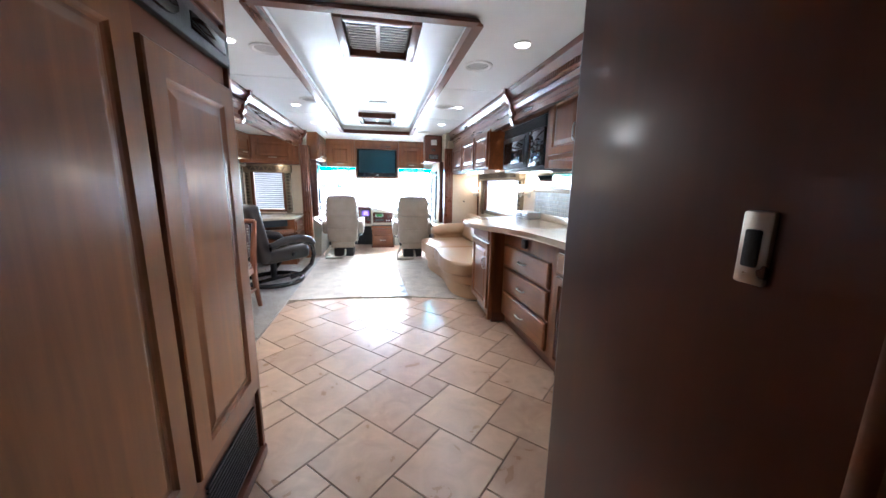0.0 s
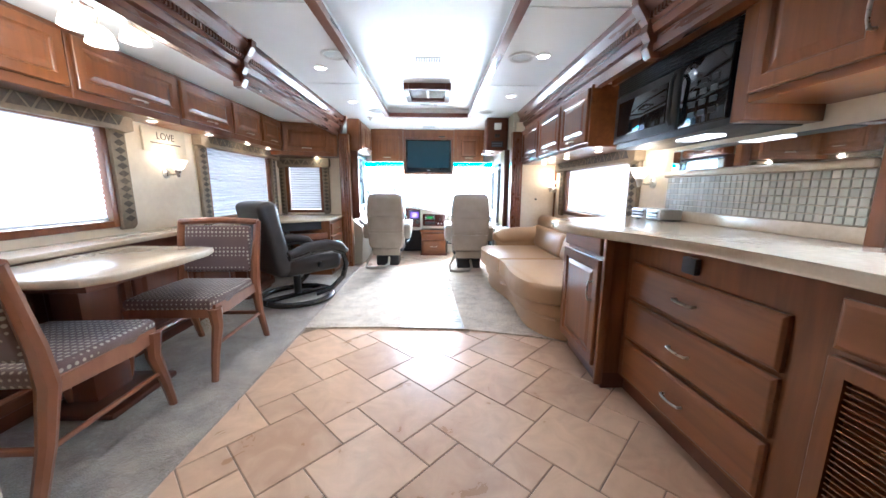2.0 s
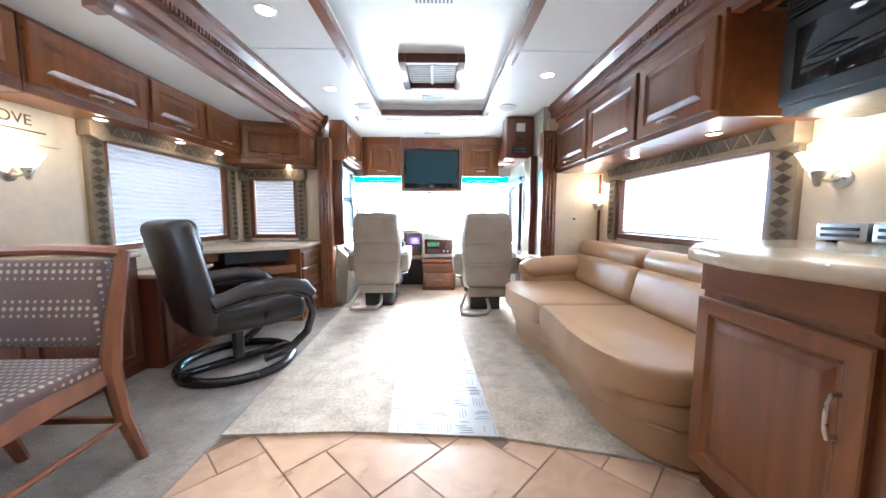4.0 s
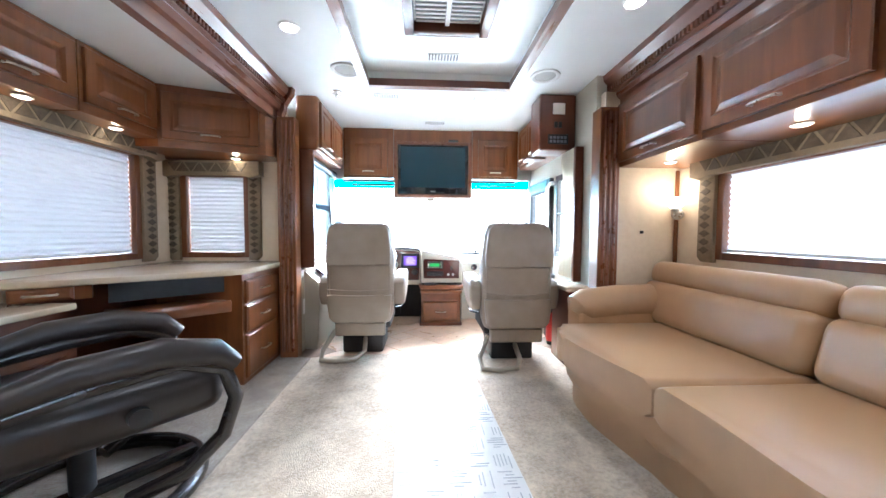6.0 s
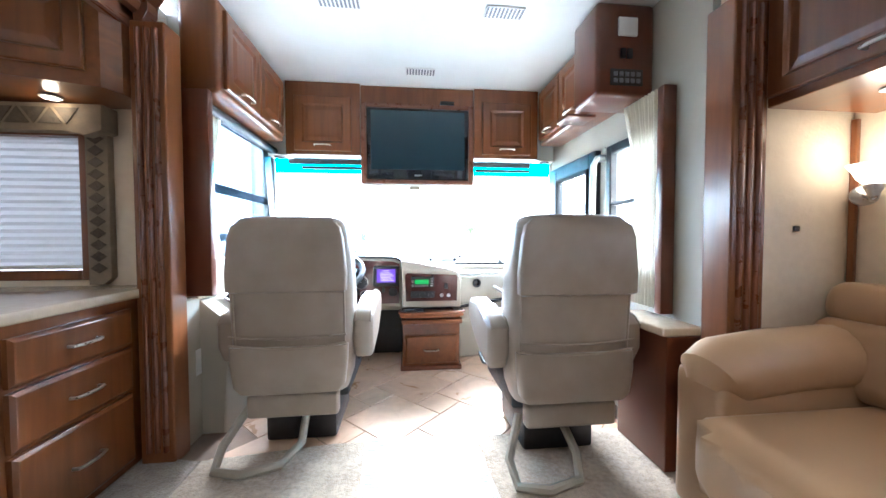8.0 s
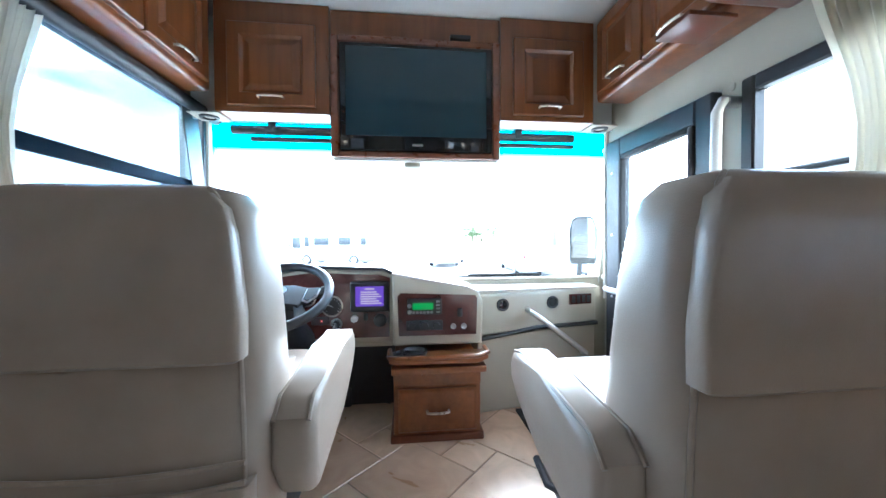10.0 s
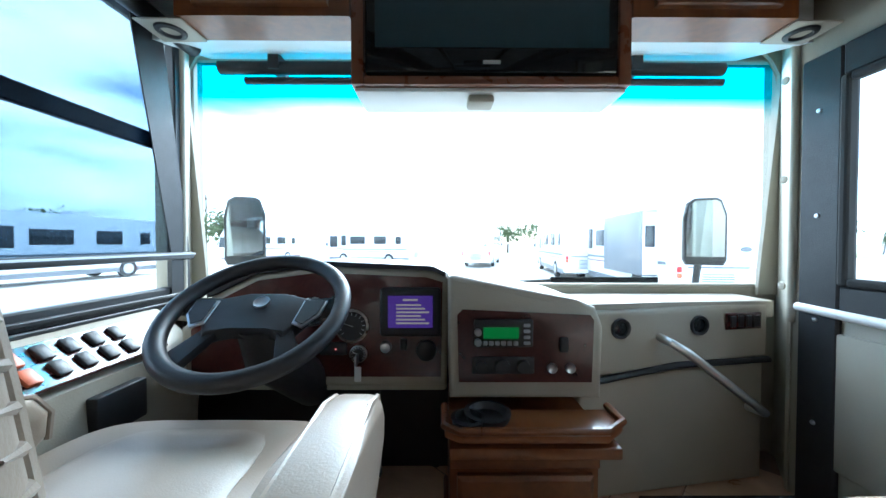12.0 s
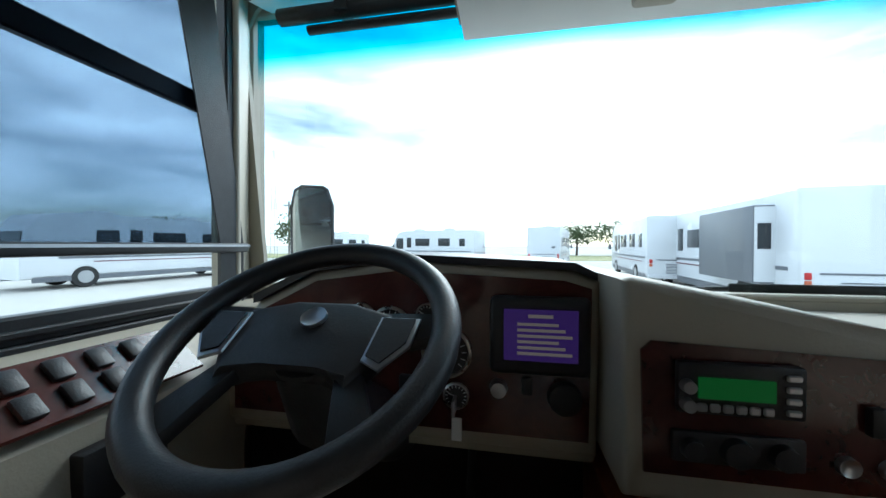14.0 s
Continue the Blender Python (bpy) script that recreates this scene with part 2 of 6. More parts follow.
def part(name, bm, mat, parent, label="", smooth=True, local=False):
    """One mesh under a thing or part; bm is in world metres unless local."""
    if not local:
        bm.transform(ORG[parent.name])
    ob = new(name, finish(name, bm, mat, smooth))
    ob.parent = parent
    ORG[ob.name] = ORG[parent.name]
    return tagged(ob, label) if label else ob


def solid(name, bm, mat, label, category, kind="structure", smooth=False):
    ob = new(name, finish(name, bm, mat, smooth))
    ORG[ob.name] = Matrix()
    return tagged(ob, label, category, "", kind)


def B():
    return bmesh.new()


def box(bm, x0, x1, y0, y1, z0, z1, bevel=0.0, seg=2, m=None):
    r = bmesh.ops.create_cube(bm, size=1)
    vs = r["verts"]
    bmesh.ops.transform(bm, verts=vs, matrix=Matrix.Translation(((x0 + x1) / 2, (y0 + y1) / 2, (z0 + z1) / 2))
                        @ Matrix.Diagonal((abs(x1 - x0), abs(y1 - y0), abs(z1 - z0), 1)))
    if bevel:
        es = list({e for v in vs for e in v.link_edges})
        out = bmesh.ops.bevel(bm, geom=es, offset=min(bevel, 0.45 * min(abs(x1 - x0), abs(y1 - y0), abs(z1 - z0))), segments=seg, profile=0.5, affect="EDGES")
        vs = list({v for f in out["faces"] for v in f.verts} | {v for v in vs if v.is_valid})
    if m is not None:
        bmesh.ops.transform(bm, verts=vs, matrix=m)
    return bm


def prism(bm, poly, lo, hi, m=None, bevel=0.0, seg=2):
    """A polygon in u, v drawn out from w = lo to hi, laid by the pose m."""
    a = [bm.verts.new((u, v, lo)) for u, v in poly]
    b = [bm.verts.new((u, v, hi)) for u, v in poly]
    n = len(poly)
    fs = [bm.faces.new(a[::-1]), bm.faces.new(b)]
    fs += [bm.faces.new((a[i], a[(i + 1) % n], b[(i + 1) % n], b[i])) for i in range(n)]
    vs = a + b
    if bevel:
        es = list({e for f in fs[:2] for e in f.edges})
        out = bmesh.ops.bevel(bm, geom=es, offset=bevel, segments=seg, profile=0.5, affect="EDGES")
        vs = list({v for f in out["faces"] for v in f.verts} | {v for v in vs if v.is_valid})
    if m is not None:
        bmesh.ops.transform(bm, verts=vs, matrix=m)
    return bm


def tube(bm, pts, r, seg=8, closed=False):
    """A round bar along points; r may be one radius or one for each point."""
    pts = [Vector(p) for p in pts]
    n = len(pts)
    rs = r if isinstance(r, (list, tuple)) else [r] * n
    rings, up = [], None
    for i, p in enumerate(pts):
        d = (pts[(i + 1) % n] - pts[i - 1]) if closed else (pts[min(i + 1, n - 1)] - pts[max(i - 1, 0)])
        d.normalize()
        if up is None:
            up = d.orthogonal().normalized()
        up = (up - d * up.dot(d)).normalized()
        side = d.cross(up)
        rings.append([bm.verts.new(p + (up * math.cos(k * math.tau / seg) + side * math.sin(k * math.tau / seg)) * rs[i]) for k in range(seg)])
    for i in range(n if closed else n - 1):
        a, b = rings[i], rings[(i + 1) % n]
        for k in range(seg):
            bm.faces.new((a[k], a[(k + 1) % seg], b[(k + 1) % seg], b[k]))
    if not closed:
        bm.faces.new(rings[0][::-1])
        bm.faces.new(rings[-1])
    return bm


def lathe(bm, prof, m=None, seg=20):
    """Turns a profile of (radius, height) round w."""
    rings = []
    for r, h in prof:
        rings.append([bm.verts.new((max(r, 0.0004) * math.cos(k * math.tau / seg), max(r, 0.0004) * math.sin(k * math.tau / seg), h)) for k in range(seg)])
    for a, b in zip(rings, rings[1:]):
        for k in range(seg):
            bm.faces.new((a[k], a[(k + 1) % seg], b[(k + 1) % seg], b[k]))
    bm.faces.new(rings[0][::-1])
    bm.faces.new(rings[-1])
    if m is not None:
        bmesh.ops.transform(bm, verts=[v for r in rings for v in r], matrix=m)
    return bm


def face(x, y, z, a):
    """A pose on an upright face: u along it, v up, w out of it; a = 0 looks to -y, 90 to +x, -90 to -x."""
    c, s = math.cos(radians(a)), math.sin(radians(a))
    return Matrix(((c, 0, s, x), (s, 0, -c, y), (0, 1, 0, z), (0, 0, 0, 1)))


def rings(bm, w, h, steps, m):
    """Nested rectangles of (inset, height): a panelled front of w by h."""
    old = None
    for i, d in steps:
        new_ring = [bm.verts.new((u, v, d)) for u, v in ((i, i), (w - i, i), (w - i, h - i), (i, h - i))]
        if old:
            for k in range(4):
                bm.faces.new((old[k], old[(k + 1) % 4], new_ring[(k + 1) % 4], new_ring[k]))
        old = new_ring
    bm.faces.new(old)
    bmesh.ops.transform(bm, verts=bm.verts[:], matrix=m)
    return bm


def handle(parent, m, u, v, length, upright=False, mat=None):
    h = length / 2
    pts = [(-h, 0, 0.0), (-h, 0, 0.022), (-h * 0.6, 0, 0.029), (0, 0, 0.031), (h * 0.6, 0, 0.029), (h, 0, 0.022), (h, 0, 0.0)]
    if upright:
        pts = [(0, a, c) for a, b, c in pts]
    bm = tube(B(), [m @ Vector((u + a, v + b, c + 0.018)) for a, b, c in pts], 0.0055)
    return part("handle", bm, mat or NICKEL, parent, "brushed nickel bar handle")


def door(parent, m, w, h, grip=None, mat=None, stile=0.05, name="door"):
    """A raised-panel front. grip: (u, v, upright)."""
    st = min(stile, 0.28 * h, 0.28 * w)
    steps = [(0, 0), (0, 0.016), (0.005, 0.020), (st, 0.020), (st + 0.006, 0.013), (st + 0.012, 0.009), (st + 0.02, 0.010), (st + 0.042, 0.017), (st + 0.046, 0.0175)]
    if min(w, h) < 2 * (st + 0.05):
        steps = steps[:4]
    d = part(name, rings(B(), w, h, steps, m), mat or WOOD, parent, smooth=False)
    if grip:
        handle(d, m, grip[0], grip[1], 0.105, grip[2])
    return d


def drawer(parent, m, w, h, mat=None):
    d = part("drawer_front", rings(B(), w, h, [(0, 0), (0, 0.014), (0.010, 0.021), (0.014, 0.022)], m), mat or WOOD_L, parent, smooth=False)
    handle(d, m, w / 2, h / 2, 0.10)
    return d


def wall_with_openings(name, plane, axis, lo, hi, z0, z1, thick, holes, mat, label):
    """An upright wall across `axis`, from lo to hi, with rectangular holes (lo, hi, z0, z1)."""
    cuts = sorted({lo, hi, *[v for h in holes for v in h[:2]]})
    zs = sorted({z0, z1, *[v for h in holes for v in h[2:]]})
    bm = B()
    for a, b in zip(cuts, cuts[1:]):
        run = None
        for c, d in zip(zs, zs[1:]):
            solid_here = not any(h[0] <= (a + b) / 2 <= h[1] and h[2] <= (c + d) / 2 <= h[3] for h in holes)
            if solid_here:
                run = (run[0], d) if run else (c, d)
            if run and (not solid_here or d == zs[-1]):
                if axis == "x":
                    box(bm, min(plane, plane + thick), max(plane, plane + thick), a, b, *run)
                else:
                    box(bm, a, b, min(plane, plane + thick), max(plane, plane + thick), *run)
                run = None
    bmesh.ops.remove_doubles(bm, verts=bm.verts[:], dist=0.0005)
    return solid(name, bm, mat, label, "wall")


def pane(name, parent, bm, mat):
    ob = part(name, bm, mat, parent, smooth=False)
    ob.visible_shadow = False
    return ob


def words(parent, text, m, size, mat, depth=0.001):
    cu = bpy.data.curves.new("lettering", "FONT")
    cu.body, cu.size, cu.extrude, cu.align_x, cu.align_y = text, size, depth, "CENTER", "CENTER"
    tmp = bpy.data.objects.new("lettering", cu)
    scene.collection.objects.link(tmp)
    me = bpy.data.meshes.new_from_object(tmp.evaluated_get(bpy.context.evaluated_depsgraph_get()))
    bpy.data.objects.remove(tmp)
    bm = B()
    bm.from_mesh(me)
    bpy.data.meshes.remove(me)
    bmesh.ops.transform(bm, verts=bm.verts[:], matrix=m)
    return part("lettering", bm, mat, parent, smooth=False)


# ---- structure ----
CZ = 2.03
solid("floor", box(B(), -1.2, 1.2, -1.3, 7.1, -0.06, -0.005), GROUT, "grouted bed under the tiled floor", "floor")
solid("floor_slide_left", box(B(), -2.12, -1.2, 1.5, 5.9, -0.06, -0.005), GROUT, "floor of the deep slide-out", "floor")
solid("floor_slide_right", box(B(), 1.2, 1.7, 0.5, 5.5, -0.06, -0.005), GROUT, "floor of the shallow slide-out", "floor")
solid("carpet_main", prism(B(), [(-0.95, 3.585), (-0.4, 3.60), (0.3, 3.55), (0.75, 3.43), (1.15, 3.3), (1.6, 3.3), (1.6, 5.42), (1.12, 5.74), (-0.45, 5.76), (-0.97, 5.70)], -0.004, 0.012), CARPET, "cream and tan flecked cut-pile carpet", "carpet")
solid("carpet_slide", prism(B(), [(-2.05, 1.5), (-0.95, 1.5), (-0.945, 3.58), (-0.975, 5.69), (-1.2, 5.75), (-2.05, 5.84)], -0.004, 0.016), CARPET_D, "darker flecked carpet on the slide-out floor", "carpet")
solid("carpet_seam", tube(B(), [(-0.95, 3.6, 0.013), (-0.96, 4.6, 0.013), (-0.975, 5.69, 0.013)], 0.006, 6), CARPET_D, "rolled carpet seam", "trim")

wall_with_openings("wall_slide_left", -2.05, "x", 1.5, 5.92, -0.06, 1.95, -0.07, [(2.1, 3.34, 0.86, 1.47), (4.33, 5.52, 0.80, 1.47)], WALL, "cream papered wall of the deep slide-out")
wall_with_openings("wall_slide_end", 5.85, "y", -2.05, -1.2, -0.06, 1.95, 0.07, [(-1.95, -1.50, 0.79, 1.39)], WALL, "cream papered end wall with a small window")
solid("wall_slide_back", box(B(), -2.05, -0.56, 1.44, 1.5, -0.06, 1.95), WALL, "cream end wall behind the refrigerator", "wall")
wall_with_openings("wall_slide_right", 1.6, "x", 0.56, 5.42, -0.06, 1.95, 0.07, [(3.70, 5.0, 0.84, 1.31), (1.15, 2.10, 0.99, 1.38)], WALL, "cream papered wall of the shallow slide-out")
solid("wall_sofa_end", box(B(), 1.08, 1.6, 5.36, 5.417, -0.06, 1.9), WALL, "cream mottled papered wall beside the sofa", "wall")
solid("wall_hall", box(B(), 0.378, 0.44, -1.3, 0.577, -0.005, CZ - 0.002, 0.008), WOOD_D, "dark varnished cherry hallway panel", "wall")
solid("wall_kitchen_end", box(B(), 0.442, 1.67, 0.50, 0.557, -0.004, CZ - 0.002), WOOD_D, "dark wood end panel of the galley", "wall")
solid("wall_back", box(B(), -1.3, 1.3, -1.36, -1.3, -0.06, CZ), WOOD_D, "dark wood wall closing the hallway", "wall")
solid("wall_hall_left", box(B(), -1.26, -1.2, -1.3, 1.44, -0.06, CZ), WOOD_D, "dark wood wall behind the refrigerator", "wall")
wall_with_openings("wall_cab_left", -1.13, "x", 5.92, 6.95, -0.5, CZ, -0.07, [(5.98, 6.93, 0.69, 1.60)], CREAM, "cream moulded driver side wall")
wall_with_openings("wall_cab_right", 1.05, "x", 5.42, 6.88, -0.5, CZ, 0.07, [(6.16, 6.82, -0.3, 1.47), (5.60, 6.06, 0.78, 1.44)], CREAM, "cream moulded passenger side wall")
wall_with_openings("wall_windshield", 7.1, "y", -1.36, 1.36, -0.5, CZ, 0.06, [(-1.20, 1.22, 0.70, 1.63)], CREAM, "cream surround of the windshield")
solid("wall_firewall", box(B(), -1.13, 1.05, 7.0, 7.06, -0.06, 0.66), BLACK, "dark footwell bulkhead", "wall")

# ceiling with its raised tray
bm = B()
TX0, TX1, TY0, TY1 = -0.53, 0.51, 1.76, 5.61
for x0, x1, y0, y1 in ((-1.3, TX0, -1.36, 7.16), (TX1, 1.3, -1.36, 7.16), (TX0, TX1, -1.36, TY0), (TX0, TX1, TY1, 7.16)):
    box(bm, x0, x1, y0, y1, CZ, CZ + 0.16)
box(bm, TX0, TX1, TY0, TY1, CZ + 0.07, CZ + 0.16)
for y in (3.0, 4.35):
    for x0, x1 in ((-1.2, TX0 - 0.05), (TX1 + 0.05, 1.15)):
        box(bm, x0, x1, y - 0.004, y + 0.004, CZ - 0.004, CZ + 0.001)
solid("ceiling", bm, CEIL, "white padded ceiling with a long raised tray", "ceiling")
solid("ceiling_slide_left", box(B(), -2.12, -1.2, 1.44, 5.92, 1.90, 1.96), CEIL, "white ceiling of the deep slide-out", "ceiling")
solid("ceiling_slide_right", box(B(), 1.2, 1.67, 0.56, 5.42, 1.87, 1.95), CEIL, "white ceiling of the shallow slide-out", "ceiling")

tray = thing("tray_trim", (0, 3.7, CZ - 0.03), "dark cherry moulding round the raised ceiling tray", "trim", kind="structure")
prof = [(0, 0), (0.055, 0), (0.05, 0.012), (0.038, 0.018), (0.03, 0.03), (0.012, 0.034), (0, 0.05)]
for x, s in ((TX0, 1), (TX1, -1)):
    m = Matrix(((-s, 0, 0, x + s * 0.02), (0, 0, 1, 0), (0, 1, 0, CZ - 0.035), (0, 0, 0, 1)))
    part("moulding", prism(B(), prof, TY0, TY1, m), TRIM, tray, smooth=False)
for y, s in ((TY0, 1), (TY1, -1)):
    m = Matrix(((0, 0, 1, 0), (-s, 0, 0, y + s * 0.02), (0, 1, 0, CZ - 0.035), (0, 0, 0, 1)))
    part("moulding", prism(B(), prof, TX0, TX1, m), WOOD_D, tray, smooth=False)

# crowns with dentils along both slide-outs
def crown(x, s, y0, y1, z0):
    c = thing("crown_moulding", (x, (y0 + y1) / 2, z0), "deep cherry crown moulding with a row of dentils", "trim", kind="structure")
    p = [(0, 0), (0.045, 0), (0.045, 0.035), (0.03, 0.045), (0.03, 0.075), (0.05, 0.085), (0.062, 0.115), (0.058, 0.125), (0.075, 0.135), (0.075, 0.175), (0.085, 0.185), (0.115, 0.215), (0.12, 0.25), (0, 0.25)]
    m = Matrix(((s, 0, 0, x), (0, 0, 1, 0), (0, 1, 0, z0), (0, 0, 0, 1)))
    part("moulding", prism(B(), p, y0, y1, m), TRIM, c, smooth=False)
    bm = B()
    y = y0 + 0.02
    while y < y1 - 0.03:
        box(bm, x + s * 0.07, x + s * 0.088, y, y + 0.014, z0 + 0.14, z0 + 0.17)
        y += 0.026
    part("dentils", bm, TRIM, c, smooth=False)
    for yc in (y1 - 0.03, (3.47 if s > 0 else 2.9)):
        pc = [(0, -0.03), (0.05, -0.03), (0.075, 0.02), (0.06, 0.05), (0.085, 0.09), (0.08, 0.13), (0.105, 0.16), (0.14, 0.21), (0.145, 0.256), (0, 0.256)]
        part("corbel", prism(B(), pc, yc - 0.03, yc + 0.03, m, 0.004), TRIM, c, smooth=False)
    return c

crown(-1.24, 1, 1.5, 5.80, 1.775)
crown(1.21, -1, 0.56, 5.80, 1.775)

def pilaster(x0, x1, y0, y1, z1, sgn):
    p = thing("pilaster", ((x0 + x1) / 2, (y0 + y1) / 2, 0), "tall fluted cherry pilaster at the end of the slide-out", "pilaster", kind="structure")
    part("post", box(B(), x0, x1, y0, y1, 0, z1, 0.006), WOOD, p, smooth=False)
    for k in range(3):
        u = x0 + (x1 - x0) * (0.25 + 0.25 * k)
        part("reed", tube(B(), [(u, y0, 0.06), (u, y0, z1 - 0.03)], 0.011, 10), TRIM, p)

pilaster(-1.20, -1.07, 5.70, 5.80, 1.80, 1)
pilaster(1.02, 1.155, 5.30, 5.415, 1.78, -1)

# ---- windows ----
def tapestry_side(parent, m, w, h):
    p = [(0, 0.03), (0.03, 0), (w, 0), (w, h), (0, h)]
    b = part("side_board", prism(B(), p, 0, 0.035, m, 0.006), TAPES_B, parent, "padded tapestry side board")
    bm = B()
    k = 0
    v = 0.05
    while v < h - 0.05:
        prism(bm, [(w * 0.5, v), (w * 0.85, v + 0.022), (w * 0.5, v + 0.044), (w * 0.15, v + 0.022)], 0.036, 0.040, m)
        v += 0.05
        k += 1
    part("woven_diamonds", bm, TAPES, b, "dark woven diamonds", smooth=False)

def valance(parent, m, w, h):
    p = [(-0.02, 0.0), (0.05, -0.025), (0.12, 0.0), (w - 0.12, 0), (w - 0.05, -0.025), (w + 0.02, 0.0), (w + 0.02, h), (-0.02, h)]
    b = part("valance", prism(B(), p, 0, 0.085, m, 0.006), TAPES_B, parent, "padded tapestry valance")
    bm = B()
    u, k = 0.06, 0
    while u < w - 0.1:
        lo, hi = (0.02, h - 0.02)
        prism(bm, [(u, lo), (u + 0.09, lo), (u + 0.045, hi)] if k % 2 else [(u, hi), (u + 0.045, lo), (u + 0.09, hi)], 0.087, 0.090, m)
        u += 0.06
        k += 1
    part("woven_triangles", bm, TAPES, b, "dark woven triangles", smooth=False)

def window(number, m, w, h, label, shade=True, side=(True, True), sidew=0.11, frame_mat=None, shade_mat=None):
    """m: lower left corner of the opening, looking into the room."""
    o = m.translation
    win = thing("window_%d" % number, tuple(o), label, "window", kind="structure")
    bm = B()
    for u0, u1, v0, v1 in ((-0.03, 0.012, -0.03, h + 0.03), (w - 0.012, w + 0.03, -0.03, h + 0.03), (0.012, w - 0.012, -0.03, 0.012), (0.012, w - 0.012, h - 0.012, h + 0.03)):
        box(bm, u0, u1, v0, v1, -0.05, 0.014, 0.003, 1, m)
    part("window_frame", bm, frame_mat or WOOD, win, smooth=False)
    pane("pane", win, box(B(), 0.012, w - 0.012, 0.012, h - 0.012, -0.056, -0.052, m=m), GLASS)
    if shade:
        n = int(h / 0.017)
        bm = B()
        vs = []
        for k in range(n + 1):
            v = 0.03 + (h - 0.04) * k / n
            d = -0.034 + (0.012 if k % 2 else 0.0)
            vs.append([bm.verts.new(m @ Vector((u, v, d))) for u in (0.014, w - 0.014)])
        for a, b in zip(vs, vs[1:]):
            bm.faces.new((a[0], a[1], b[1], b[0]))
        part("pleated_shade", bm, shade_mat or SHADE, win, "white pleated shade, lowered", smooth=False)
        part("bottom_rail", box(B(), 0.014, w - 0.014, 0.014, 0.032, -0.042, -0.018, 0.003, 1, m), WHITE, win)
    if side[0]:
        tapestry_side(win, m @ Matrix.Translation((-0.03 - sidew, -0.05, 0.0)), sidew, h + 0.06)
    if side[1]:
        tapestry_side(win, m @ Matrix.Translation((w + 0.03 + sidew, -0.05, 0.0)) @ Matrix.Diagonal((-1, 1, 1, 1)), sidew, h + 0.06)
    if any(side):
        valance(win, m @ Matrix.Translation((-0.03 - sidew, h - 0.005, 0.0)), w + 0.06 + 2 * sidew, 0.105)
    return win

window(1, face(-2.05, 2.10, 0.86, 90), 1.24, 0.61, "dinette window with lowered white pleated shade and tapestry surround", shade_mat=SHADE_LIT)
window(2, face(-2.05, 4.33, 0.80, 90), 1.19, 0.67, "desk-side window with lowered white pleated shade and tapestry surround")
window(3, face(-1.95, 5.85, 0.79, 0), 0.45, 0.60, "small window with pleated shade and tapestry surround", sidew=0.09)
window(4, face(1.60, 5.0, 0.84, -90), 1.30, 0.47, "wide bright window behind the sofa with tapestry surround", shade_mat=SHADE_LIT)
kw = window(5, face(1.60, 2.10, 0.99, -90), 0.95, 0.39, "galley window in a cherry frame with a dark blind", shade=False, side=(False, False))
mk = face(1.60, 2.10, 0.99, -90)
bm = B()
for u0, u1, v0, v1 in ((-0.09, -0.03, -0.09, 0.48), (0.98, 1.04, -0.09, 0.48), (-0.03, 0.98, -0.09, -0.03), (-0.03, 0.98, 0.42, 0.48)):
    box(bm, u0, u1, v0, v1, 0, 0.03, 0.004, 1, mk)
part("casing", bm, WOOD, kw, smooth=False)
for k in range(20):
    part("blind_slat", box(B(), 0.58, 0.66, 0.02 + 0.019 * k, 0.031 + 0.019 * k, -0.035, -0.012, m=mk), BLACK, kw, smooth=False)
    part("blind_slat", box(B(), 0.02, 0.10, 0.02 + 0.019 * k, 0.031 + 0.019 * k, -0.035, -0.012, m=mk), BLACK, kw, smooth=False)

# ---- hallway: refrigerator cabinet ----
fr = thing("refrigerator", (-0.85, 0.75, 0), "tall refrigerator with dark cherry panel doors", "refrigerator")
part("cabinet", box(B(), -1.2, -0.53, -0.2, 1.44, 0.02, CZ - 0.003, 0.006), WOOD_D, fr, smooth=False)
for y0, y1, z0, z1 in ((0.02, 0.93, 0.34, 1.62), (0.955, 1.44, 0.34, 1.56)):
    door(fr, face(-0.53, y0, z0, 90), y1 - y0, z1 - z0, mat=WOOD, stile=0.075)
part("control_panel", box(B(), -0.53, -0.505, 0.62, 1.44, 1.63, 1.74, 0.006), BLACK, fr, "black control strip with an oval vent")
part("oval_vent", lathe(B(), [(0.09, 0), (0.085, 0.006), (0.07, 0.002), (0, 0.001)], face(-0.505, 1.03, 1.685, 90) @ Matrix.Diagonal((1, 0.4, 1, 1))), GLOSSB, fr)
part("keypad", box(B(), -0.506, -0.500, 1.18, 1.40, 1.66, 1.71, 0.003), GLOSSB, fr)
door(fr, face(-0.53, 0.66, 1.77, 90), 0.77, 0.22, (0.6, 0.05, False))
bm = B()
for k in range(12):
    box(bm, -0.53, -0.522, 1.0, 1.40, 0.07 + 0.018 * k, 0.078 + 0.018 * k)
part("toe_vent", bm, BLACK, fr, smooth=False)
part("kick_trim", box(B(), -0.53, -0.505, 0.0, 1.46, 0.0, 0.05, 0.006), TRIM, fr)
part("edge_trim", box(B(), -0.56, -0.515, 1.44, 1.465, 0.0, CZ - 0.01, 0.006), WOOD, fr)

